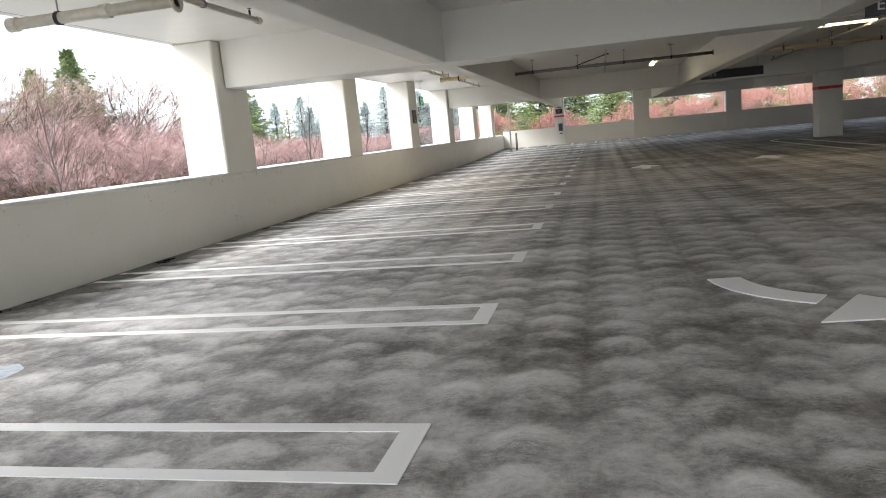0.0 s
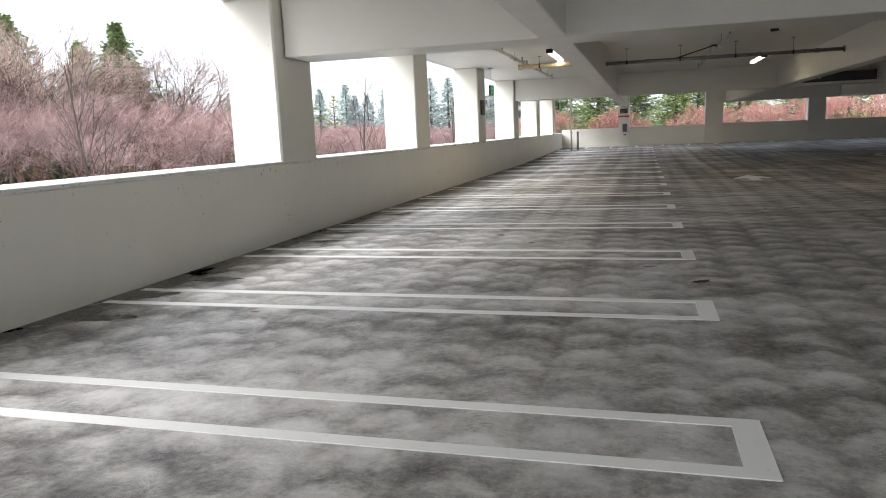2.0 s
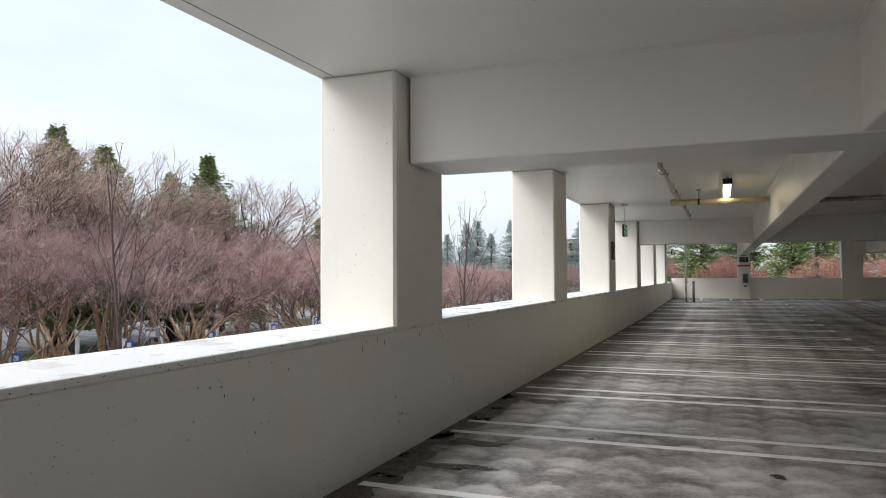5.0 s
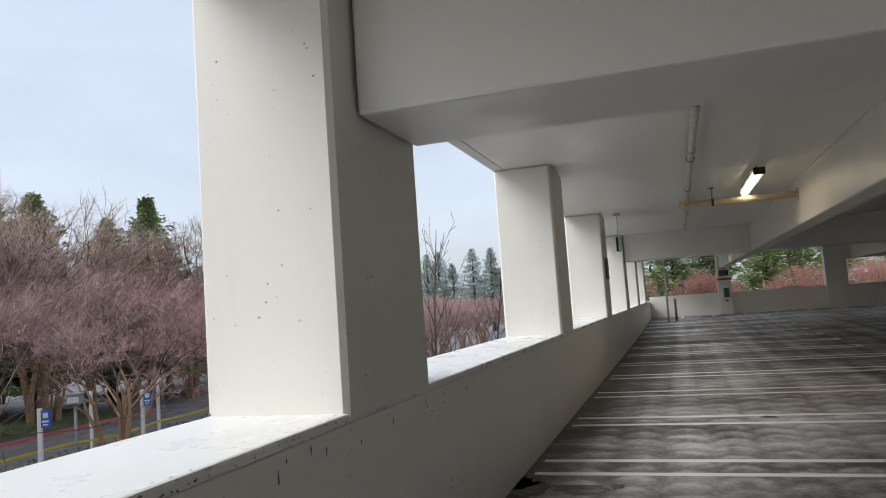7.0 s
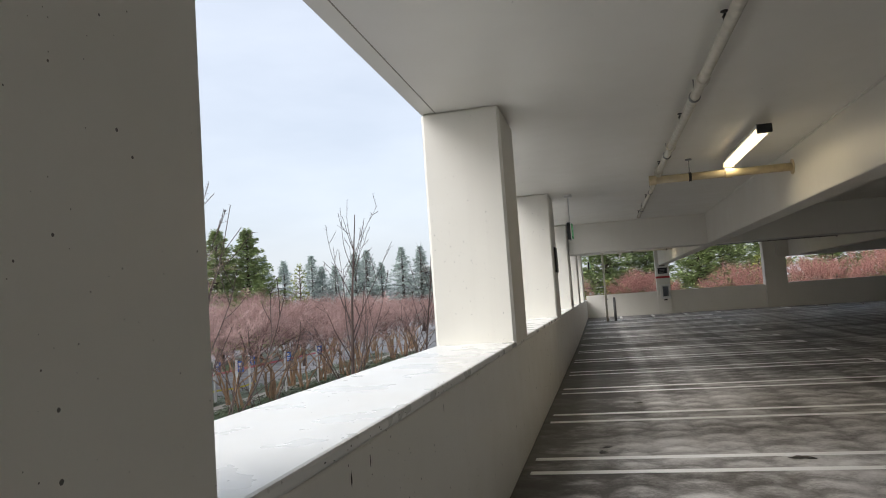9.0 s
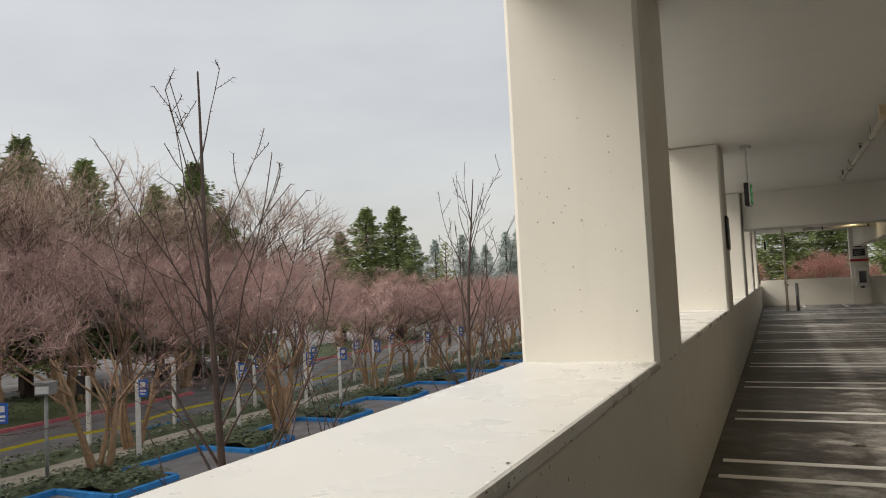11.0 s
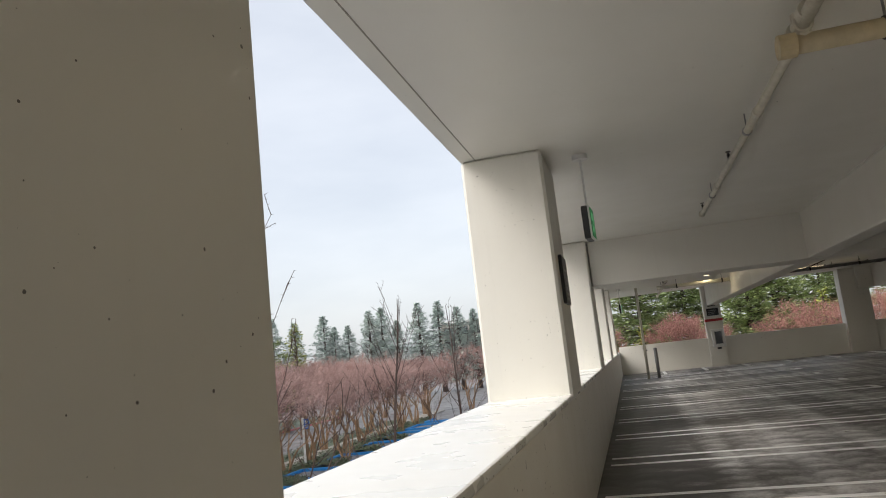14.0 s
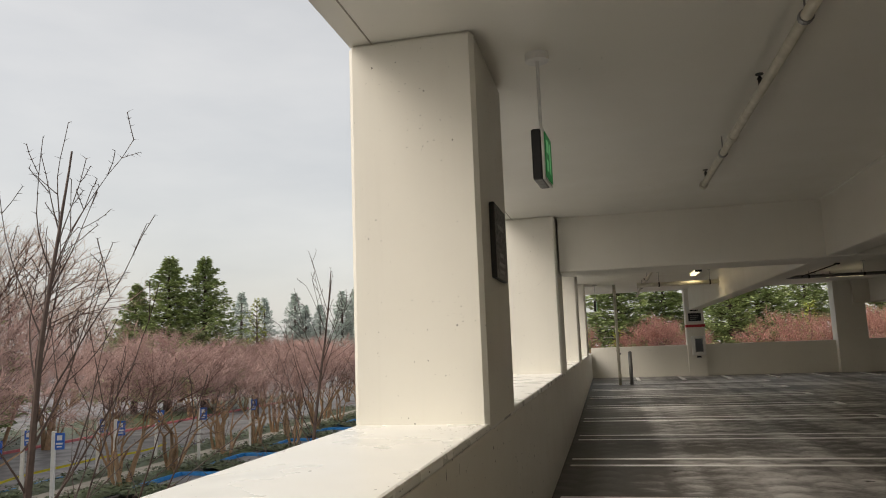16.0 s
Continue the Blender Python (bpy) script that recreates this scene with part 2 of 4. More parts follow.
bm = bmesh.new()
ys = [Y_SOUTH, 34.0, Y_END + 0.6]
for i in range(2):
    q = [bm.verts.new(p) for p in ((X_OUT, ys[i], rise(ys[i])), (X_EAST, ys[i], rise(ys[i])), (X_EAST, ys[i + 1], rise(ys[i + 1])), (X_OUT, ys[i + 1], rise(ys[i + 1])))]
    bm.faces.new(q)
bmesh.ops.remove_doubles(bm, verts=bm.verts, dist=0.001)
ret = bmesh.ops.extrude_face_region(bm, geom=bm.faces[:])
bmesh.ops.translate(bm, vec=(0, 0, -0.3), verts=[v for v in ret["geom"] if isinstance(v, bmesh.types.BMVert)])
bmesh.ops.recalc_face_normals(bm, faces=bm.faces[:])
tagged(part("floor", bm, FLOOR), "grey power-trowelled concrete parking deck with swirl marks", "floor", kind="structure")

solid("ceiling", [(X_OUT, X_EAST, Y_ROOF, Y_END + 0.5, CEIL, CEIL + 0.35)], CREAM_HIGH, "cream painted concrete slab soffit", "ceiling", "structure", bevel=0)
solid("wall_west", [(X_OUT + 0.012, X_IN, Y_SOUTH, Y_END, -0.9, SILL_Z - 0.05)], CREAM, "cream painted concrete parapet wall with chips and stains", "wall", "structure")
solid("window_sill_west", [(X_OUT, X_IN + 0.006, Y_SOUTH, Y_END, SILL_Z - 0.05, SILL_Z)], SILL, "white painted wet parapet top with chipped edge", "sill", "structure", bevel=0.014)
solid("wall_south", [(X_IN, X_EAST, Y_SOUTH - 0.4, Y_SOUTH, -0.3, 1.12)], CREAM, "plain cream painted concrete parapet", "wall", "structure")
# Unseen east side, walled full height to close the deck and cut daylight.
solid("wall_east", [(X_EAST, X_EAST + 0.4, Y_SOUTH - 0.4, Y_END + 0.3, -0.3, CEIL)], CREAM, "plain cream wall added out of view to close the east", "wall", "structure")

for y, deep in ((-1.12, 1.12), (5.48, 1.12), (12.085, 1.17), (18.69, 1.05), (25.285, 1.115), (31.89, 1.12), (38.49, 1.12), (45.09, 1.12)):
    solid("column", [(X_OUT, X_IN + 0.012, y, y + deep, SILL_Z - 0.05, CEIL)], CREAM, "cream painted square concrete column on the parapet", "column", group="columns along the open side", bevel=0.028, segments=1)
for y in (12.35, 32.15):
    solid("beam_cross", [(X_IN + 0.034, X_EAST, y, y + 0.86, SOFFIT, CEIL + 0.01)], BEAM, "cream painted concrete cross beam", "beam", "structure", bevel=0.02)
for x in (-2.2, 3.95, 10.15, 16.4, 22.6):
    solid("girder_long", [(x, x + 0.38, Y_ROOF, Y_END, SOFFIT + 0.012, CEIL + 0.01)], BEAM, "cream painted concrete girder along the deck", "beam", "structure", bevel=0.02)

# end wall
solid("wall_end", [(X_IN, 2.85, Y_END, Y_END + 0.3, -0.3, 1.38), (2.85, X_EAST, Y_END - 0.25, Y_END + 0.3, -0.3, 1.39)], CREAM, "cream painted concrete parapet at the deck's end", "wall", "structure")
for x0, x1 in ((2.82, 3.83), (8.55, 9.5), (14.1, 15.05), (19.7, 20.65), (25.3, 26.25)):
    solid("end_column", [(x0, x1, Y_END - 0.28, Y_END + 0.32, 0.0, CEIL)], CREAM, "cream painted concrete pier between end openings", "column", group="end piers")
solid("end_spandrel", [(3.4, X_EAST, Y_END - 0.5, Y_END - 0.29, 2.66, CEIL)], CREAM, "cream concrete spandrel over the end openings", "beam", "structure")
solid("end_post", [(-2.36, -1.7, Y_END - 0.2, Y_END + 0.3, 0.1, CEIL)], CREAM, "cream painted end column with a red band", "column")
solid("deck_column", [(9.5, 10.4, 33.0, 33.9, 0, CEIL)], CREAM, "cream concrete deck column with a red band", "column")

# ---- more materials ----
PIPE = plain("cream_pipe_paint", (0.66, 0.63, 0.53), 0.4, 0, 0.12, 9)
PIPE_TAN = plain("tan_pipe_paint", (0.62, 0.52, 0.33), 0.42, 0, 0.12, 9)
STEEL = plain("galvanised_steel", (0.32, 0.32, 0.32), 0.4, 0.8, 0.2, 20)
DARK = plain("dark_bracket_steel", (0.035, 0.033, 0.03), 0.5, 0.3, 0.2, 20)
BLACK = plain("black_plastic", (0.012, 0.012, 0.013), 0.38, 0, 0.1, 20)
WHITE = plain("white_enamel", (0.78, 0.78, 0.76), 0.4, 0, 0.08, 10)
RED = plain("red_paint_band", (0.52, 0.03, 0.04), 0.45, 0, 0.12, 10)
BLUE = plain("blue_kerb_paint", (0.02, 0.25, 0.64), 0.5, 0, 0.15, 4)
BLUE_SIGN = plain("blue_sign_sheet", (0.03, 0.13, 0.50), 0.35, 0, 0.05, 4)
RED_KERB = plain("red_kerb_paint", (0.62, 0.17, 0.19), 0.5, 0, 0.2, 3)
YELLOW = plain("yellow_tape", (0.75, 0.66, 0.05), 0.35, 0, 0.1, 6)
GREY_DARK = plain("dark_smoked_glass", (0.03, 0.032, 0.035), 0.12, 0, 0.1, 4)
WALKWAY = plain("damp_pavement", (0.36, 0.33, 0.285), 0.4, 0, 0.15, 1.5)
TIMBER = plain("twisted_tan_bark", (0.40, 0.26, 0.155), 0.75, 0, 0.2, 5)
BARK = plain("dark_wet_bark", (0.09, 0.058, 0.048), 0.55, 0, 0.2, 8)
JOINT = plain("dark_joint_sealant", (0.40, 0.37, 0.32), 0.7, 0, 0.2, 30)
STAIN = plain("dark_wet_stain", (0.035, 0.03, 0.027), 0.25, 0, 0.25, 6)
SPLASH = plain("pale_dried_paint", (0.55, 0.62, 0.68), 0.5, 0, 0.2, 14)


def islands(name, low, high, rough=0.7, scale=0.35):
    """Leaves and twigs whose colour differs from piece to piece and over the crown."""
    k = Nodes(name, rough)
    geo = k.n("ShaderNodeNewGeometry")
    inf = k.n("ShaderNodeObjectInfo")
    f = k.math("ADD", k.math("MULTIPLY", geo.outputs["Random Per Island"], 0.6), k.math("MULTIPLY", inf.outputs["Random"], 0.25))
    f = k.math("ADD", f, k.math("MULTIPLY", k.noise(k.place(), scale, 2), 0.3))
    k.color(k.ramp(f, (0.1, low), (0.95, high)))
    return k.mat


TWIG = islands("red_brown_twigs", (0.18, 0.108, 0.096), (0.59, 0.395, 0.355))
TWIG_RED = islands("bright_red_twigs", (0.22, 0.098, 0.075), (0.58, 0.31, 0.25))
BRANCH = plain("dark_red_brown_branch", (0.15, 0.085, 0.07), 0.7, 0, 0.25, 6)
TWIG_TAN = islands("grey_tan_twigs", (0.26, 0.18, 0.14), (0.66, 0.50, 0.41))
NEEDLES = islands("dark_green_needles", (0.12, 0.18, 0.07), (0.40, 0.47, 0.20))
# Needles of the far conifers, paled with distance haze in the colour.
NEEDLES_HAZED = islands("hazed_green_needles", (0.36, 0.43, 0.40), (0.60, 0.68, 0.63))
LEAF_BRIGHT = islands("yellow_green_leaves", (0.16, 0.2, 0.03), (0.42, 0.45, 0.08))
IVY = islands("ground_cover_leaves", (0.032, 0.05, 0.028), (0.11, 0.14, 0.065), 0.45)


def glow(name, color, strength):
    k = Nodes(name, 0.5)
    k.color(color)
    k.b.inputs["Emission Color"].default_value = (*color, 1)
    k.b.inputs["Emission Strength"].default_value = strength
    return k.mat


TUBE_LIGHT = glow("lit_diffuser", (1.0, 0.84, 0.56), 1.7)
GREEN_SIGN = glow("lit_green_sign", (0.01, 0.22, 0.06), 0.18)
GREEN_PALE = glow("lit_pale_green", (0.2, 0.6, 0.3), 0.25)


def thing(name, at, label, category, group="", rz=0.0):
    ob = new(name)
    ob.empty_display_size = 0.1
    ob.matrix_basis = pose(*at, 0, 0, rz)
    return tagged(ob, label, category, group)


def boxpart(name, b, mat, parent, label="", bevel=0.0):
    bm = bmesh.new()
    box(bm, *b, bevel=bevel)
    return part(name, bm, mat, parent, label)


def blob(bm, cx, cy, z, rx, ry, n, seed, rough=0.35, tail=0.0):
    """An uneven flat patch, a few millimetres thick."""
    rnd = random.Random(seed)
    ph = [rnd.uniform(0, 6.28) for _ in range(4)]
    ring = []
    for i in range(n):
        a = 2 * math.pi * i / n
        k = 1 + rough * (0.5 * math.sin(2 * a + ph[0]) + 0.35 * math.sin(3 * a + ph[1]) + 0.3 * math.sin(5 * a + ph[2]) + 0.2 * math.sin(9 * a + ph[3]))
        ring.append((cx + rx * k * math.cos(a) + (tail if math.cos(a) > 0.8 else 0), cy + ry * k * math.sin(a)))
    top = [bm.verts.new((x, y, z)) for x, y in ring]
    bm.faces.new(top)


# ---- end post, deck column dressing ----
band = boxpart("red_band", (-2.38, -1.68, Y_END - 0.215, Y_END - 0.1, 2.03, 2.13), RED, None)
tagged(band, "red painted band round the end column", "marking", kind="structure")
band = boxpart("red_band", (9.485, 10.415, 32.985, 33.915, 1.95, 2.07), RED, None)
tagged(band, "red painted band round the deck column", "marking", kind="structure")

level_sign = thing("level_sign", (-2.03, Y_END - 0.2, 2.48), "grey and black level sign on the end column", "sign")
level_plate = boxpart("plate", (-0.27, 0.27, -0.03, 0, -0.28, 0.33), WHITE, level_sign, bevel=0.005)
boxpart("dark_panel", (-0.23, 0.23, -0.036, -0.028, -0.22, 0.08), GREY_DARK, level_plate)
boxpart("symbol", (-0.16, 0.14, -0.036, -0.028, 0.16, 0.25), BLACK, level_plate)
for k in range(3):
    boxpart("text_bar", (-0.17, 0.15 - 0.05 * k, -0.039, -0.034, -0.02 - 0.07 * k, 0.0 - 0.07 * k), STEEL, level_plate)

cab = thing("extinguisher_cabinet", (-1.98, Y_END - 0.2, 1.08), "white fire extinguisher cabinet with a dark window", "cabinet")
cab_body = boxpart("body", (-0.24, 0.24, -0.2, 0, -0.1, 0.62), WHITE, cab, bevel=0.012)
boxpart("window", (-0.11, 0.13, -0.208, -0.198, 0.03, 0.52), GREY_DARK, cab_body)
boxpart("frame", (-0.135, -0.112, -0.212, -0.197, 0.0, 0.55), STEEL, cab_body)
boxpart("frame", (0.132, 0.155, -0.212, -0.197, 0.0, 0.55), STEEL, cab_body)
boxpart("label_plate", (-0.08, 0.08, -0.03, 0, -0.19, -0.12), BLACK, cab)

# ---- corner pipe and bollard ----
dp = thing("drain_pipe", (-4.97, 46.0, rise(46)), "cream painted vertical drain pipe from deck to slab", "pipe")
bm = bmesh.new()
tube(bm, (0, 0, 0), (0, 0, CEIL - rise(46)), 0.05, 14)
part("pipe", bm, PIPE, dp, smooth=True)
for z in (0.25, 1.1, CEIL - rise(46) - 0.3):
    bm = bmesh.new()
    tube(bm, (0, 0, z), (0, 0, z + 0.1), 0.062, 14)
    part("coupling", bm, PIPE, dp)
boxpart("clamp", (0.03, 0.09, -0.03, 0.03, 1.0, 1.06), STEEL, dp)
bo = thing("bollard", (-4.6, 46.0, rise(46)), "grey steel guard bollard beside the pipe", "bollard")
bm = bmesh.new()
tube(bm, (0, 0, 0), (0, 0, 1.08), 0.062, 14)
part("post", bm, STEEL, bo, smooth=True)
bm = bmesh.new()
tube(bm, (0, 0, 1.07), (0, 0, 1.1), 0.058, 14, 0.03)
part("cap", bm, STEEL, bo)
boxpart("base_plate", (-0.1, 0.1, -0.1, 0.1, 0, 0.012), STEEL, bo)


# ---- sprinkler and drain pipes under the slab ----
def long_pipe(x, y0, y1, z, r=0.038):
    ob = thing("sprinkler_pipe", (x, y0, z), "cream painted sprinkler pipe hung under the slab", "pipe", "sprinkler pipes")
    n = y1 - y0
    bm = bmesh.new()
    tube(bm, (0, 0, 0), (0, n, 0), r, 12)
    part("pipe", bm, PIPE, ob, smooth=True)
    bm = bmesh.new()
    tube(bm, (0, n - 0.06, 0), (0, n + 0.02, 0), r * 1.35, 12)
    part("end_cap", bm, PIPE, ob)
    k = n - 0.25
    while k > 0:
        bm = bmesh.new()
        tube(bm, (0, k, r), (0, k, r + 0.05), 0.014, 8)
        tube(bm, (0, k, r + 0.05), (0, k, r + 0.075), 0.022, 8, 0.006)
        tube(bm, (0, k, r + 0.085), (0, k, r + 0.092), 0.028, 10)
        part("sprinkler_head", bm, DARK, ob)
        if k > 1.3:
            bm = bmesh.new()
            tube(bm, (0, k - 1.2, 0), (0, k - 1.2, CEIL - z), 0.006, 6)
            part("hanger_rod", bm, STEEL, ob)
            bm = bmesh.new()
            tube(bm, (0, k - 1.22, 0), (0, k - 1.18, 0), r * 1.25, 12)
            part("hanger_ring", bm, STEEL, ob)
        if k > 2.0:
            bm = bmesh.new()
            tube(bm, (0, k - 1.8, 0), (0, k - 1.7, 0), r * 1.3, 12)
            part("coupling", bm, PIPE, ob)
        k -= 2.95
    return ob


def cross_pipe(x0, x1, y, z, mat, r=0.06, flange="both"):
    ob = thing("main_pipe", (x0, y, z), "painted fire main crossing under the slab on hangers", "pipe", "fire mains")
    n = x1 - x0
    bm = bmesh.new()
    tube(bm, (0, 0, 0), (n, 0, 0), r, 14)
    part("pipe", bm, mat, ob, smooth=True)
    if flange == "both":
        bm = bmesh.new()
        tube(bm, (n - 0.015, 0, 0), (n, 0, 0), r * 1.9, 14)
        part("flange", bm, mat, ob)
    bm = bmesh.new()
    tube(bm, (-0.05, 0, 0), (0.05, 0, 0), r * 1.25, 14)
    part("end_cap", bm, mat, ob)
    k = 0.55
    while k < n - 0.2:
        bm = bmesh.new()
        tube(bm, (k, 0, 0), (k, 0, CEIL - z), 0.008, 6)
        tube(bm, (k, 0, CEIL - z - 0.02), (k, 0, CEIL - z), 0.05, 10)
        part("hanger_rod", bm, STEEL, ob)
        bm = bmesh.new()
        tube(bm, (k - 0.02, 0, 0), (k + 0.02, 0, 0), r * 1.18, 14)
        part("hanger_ring", bm, DARK, ob)
        bm = bmesh.new()
        tube(bm, (k + 0.5, 0, 0), (k + 0.6, 0, 0), r * 1.22, 14)
        part("coupling", bm, mat, ob)
        k += 1.35
    return ob


long_pipe(-3.9, -1.5, 9.85, 3.28)
long_pipe(-4.1, 13.4, 23.1, 3.34, 0.044)
long_pipe(-4.08, 23.13, 29.75, 3.34, 0.034)
long_pipe(-4.12, 33.5, 49.0, 3.27)
cross_pipe(-5.2, -3.3, 6.85, 3.0, PIPE)
cross_pipe(-4.2, -2.2, 23.1, 3.23, PIPE_TAN)
tee = thing("pipe_tee", (-4.1, 23.1, 3.23), "cream pipe tee joining main and branch", "pipe fitting")
bm = bmesh.new()
tube(bm, (0, 0, -0.02), (0, 0, 0.19), 0.052, 12)
part("riser", bm, PIPE, tee)
for y0 in (-0.2, 0.12):
    bm = bmesh.new()
    tube(bm, (0, y0, 0.13), (0, y0 + 0.09, 0.13), 0.058, 12)
    part("coupling", bm, PIPE, tee)
cross_pipe(-4.33, -2.2, 42.0, 3.14, PIPE)
cross_pipe(-1.82, 3.94, 22.75, 3.14, STEEL, 0.045)
cross_pipe(4.34, 10.1, 24.6, 3.17, PIPE_TAN)
cross_pipe(-1.82, 3.94, 42.0, 3.14, STEEL, 0.045)
long_pipe(0.9, 15.5, 28.2, 3.27, 0.025)
long_pipe(7.4, 13.6, 31.5, 3.27, 0.03)
for x, y in ((0.4, 23.4), (0.4, 42.6)):
    br = thing("sway_brace", (x, y - 0.6, 3.15), "dark steel sway brace from main to slab", "brace", "sway braces")
    bm = bmesh.new()
    tube(bm, (-0.5, -0.05, 0.0), (0.55, 0.5, CEIL - 3.17), 0.016, 8)
    part("strut", bm, DARK, br)
    boxpart("foot", (0.49, 0.61, 0.45, 0.57, CEIL - 3.19, CEIL - 3.15), DARK, br)
speaker = thing("smoke_detector", (2.0, 20.6, CEIL), "small dark round detector on the slab", "detector")
bm = bmesh.new()
tube(bm, (0, 0, -0.06), (0, 0, 0), 0.09, 16)
part("body", bm, DARK, speaker)


# ---- ceiling lights ----
def ceiling_light(x, y, length=1.25, rz=0.0, watts=4.5):
    ob = thing("ceiling_light", (x, y, CEIL - 0.13), "lit fluorescent deck light with a white diffuser", "ceiling light", "deck lights", rz)
    h = length / 2
    bm = bmesh.new()
    box(bm, -0.09, 0.09, -h, h, 0.015, 0.05, 0.01)
    case = part("housing", bm, WHITE, ob)
    bm = bmesh.new()
    box(bm, -0.075, 0.075, -h + 0.02, h - 0.02, -0.05, 0.02, 0.03)
    part("diffuser", bm, TUBE_LIGHT, ob, "glowing warm white diffuser")
    for s in (-1, 1):
        boxpart("end_cap", (-0.085, 0.085, s * h - 0.03, s * h + 0.03, -0.055, 0.05), GREY_DARK if s < 0 else WHITE, case, bevel=0.008)
        bm = bmesh.new()
        tube(bm, (0, s * h * 0.7, 0.05), (0, s * h * 0.7, 0.13), 0.012, 8)
        part("stem", bm, STEEL, ob)
    lamp = new("deck_light", bpy.data.lights.new("deck_light", "AREA"))
    lamp.data.shape, lamp.data.size, lamp.data.size_y = "RECTANGLE", 0.14, length
    lamp.data.energy, lamp.data.color = watts, (1.0, 0.80, 0.50)
    lamp.matrix_world = pose(x, y, CEIL - 0.195, 0, 0, rz)
    return ob


ceiling_light(-3.07, 21.95, 2.45, 0.0, 10)
ceiling_light(2.6, 27.3, 2.4)
ceiling_light(5.95, 20.9, 1.25, 90)
ceiling_light(6.95, 20.8, 1.25, 90)
ceiling_light(-2.86, 41.4, 1.25)
ceiling_light(0.6, 45.0, 1.25, 90)
ceiling_light(1.95, 45.2, 1.25, 90)


# ---- hanging signs ----
def green_sign(y):
    ob = thing("exit_sign", (-5.6, y, 2.79), "green lit exit sign hanging on a thin rod", "sign", "green exit signs", -4)
    boxpart("housing", (-0.045, 0.02, -0.15, 0.15, -0.165, 0.165), BLACK, ob, bevel=0.012)
    boxpart("rim", (0.018, 0.036, -0.152, 0.152, -0.167, 0.167), WHITE, ob, bevel=0.006)
    face = boxpart("green_face", (0.034, 0.042, -0.13, 0.13, -0.145, 0.145), GREEN_SIGN, ob, "glowing green face")
    for k, (y0, y1, z0, z1) in enumerate(((-0.1, -0.02, 0.02, 0.1), (0.02, 0.05, -0.1, 0.1), (-0.1, -0.04, -0.1, -0.03))):
        boxpart("symbol", (0.041, 0.045, y0, y1, z0, z1), GREEN_PALE, face)
    bm = bmesh.new()
    tube(bm, (0, 0, 0.16), (0, 0, CEIL - 2.79), 0.011, 8)
    part("rod", bm, WHITE, ob)
    bm = bmesh.new()
    tube(bm, (0, 0, CEIL - 2.79 - 0.05), (0, 0, CEIL - 2.79), 0.078, 18)
    part("canopy", bm, WHITE, ob, smooth=False)


green_sign(25.8)
green_sign(45.6)

def letters(text, size, mat, parent, m):
    cu = bpy.data.curves.new("text", "FONT")
    cu.body, cu.size, cu.align_x, cu.align_y, cu.extrude = text, size, "CENTER", "CENTER", 0.002
    tmp = bpy.data.objects.new("text", cu)
    me = bpy.data.meshes.new_from_object(tmp)
    bpy.data.objects.remove(tmp)
    me.materials.clear()
    me.materials.append(mat)
    ob = new("lettering", me)
    ob.parent = parent
    ob.matrix_basis = m
    return ob


ex = thing("hanging_exit_sign", (5.1, 12.0, 2.74), "black hanging sign with white exit lettering", "sign")
panel = boxpart("panel", (-0.66, 0.66, -0.02, 0.02, -0.15, 0.15), BLACK, ex, bevel=0.004)
letters("EXIT", 0.24, WHITE, panel, pose(-0.28, -0.024, 0, 90, 0, 0))
boxpart("arrow", (0.15, 0.5, -0.026, -0.02, -0.015, 0.015), WHITE, panel)
for s in (-0.5, 0.5):
    bm = bmesh.new()
    tube(bm, (s, 0, 0.14), (s, 0, CEIL - 2.74), 0.008, 6)
    part("rod", bm, STEEL, ex)
hs = thing("hanging_dark_sign", (5.9, 31.6, 2.92), "long black hanging direction sign before the beam", "sign")
long_panel = boxpart("panel", (-1.2, 1.2, -0.03, 0.03, -0.17, 0.17), BLACK, hs, bevel=0.004)
for k in range(3):
    boxpart("text_bar", (-1.0 + 0.16 * k, -0.9 + 0.16 * k, -0.036, -0.029, -0.06, 0.06), STEEL, long_panel)
for s in (-1.0, 1.0):
    bm = bmesh.new()
    tube(bm, (s, 0, 0.16), (s, 0, CEIL - 2.92), 0.008, 6)
    part("rod", bm, STEEL, hs)

ws = thing("wall_sign", (X_IN + 0.012, 25.85, 2.26), "black wall sign with small white writing on the column", "sign")
wall_plate = boxpart("plate", (0, 0.035, -0.24, 0.24, -0.24, 0.24), BLACK, ws, bevel=0.006)
for k, (y0, y1, z) in enumerate(((-0.14, 0.1, 0.1), (-0.1, 0.06, -0.08), (-0.12, 0.12, -0.14), (-0.12, 0.08, -0.19))):
    boxpart("text_bar", (0.034, 0.038, y0, y1, z - 0.012, z + 0.012), STEEL, wall_plate)

# drip groove along the slab's outer edge, joint lines along the girders
g = boxpart("drip_joint", (-6.59, -6.581, Y_ROOF, Y_END, CEIL - 0.004, CEIL + 0.01), JOINT, None)
tagged(g, "thin drip groove along the slab edge", "joint", kind="structure")
for y0, y1 in ((Y_ROOF, 12.34), (13.22, 32.14), (33.02, Y_END - 0.3)):
    g = boxpart("girder_joint", (-2.225, -2.201, y0, y1, CEIL - 0.02, CEIL + 0.005), CREAM, None)
    tagged(g, "thin paint ridge where girder meets slab", "joint", kind="structure")

for y in (12.35, 32.15):
    g = boxpart("beam_joint", (X_IN + 0.034, -2.23, y - 0.016, y - 0.001, CEIL - 0.022, CEIL + 0.004), CREAM, None)
    tagged(g, "thin paint ridge where cross beam meets slab", "joint", kind="structure")

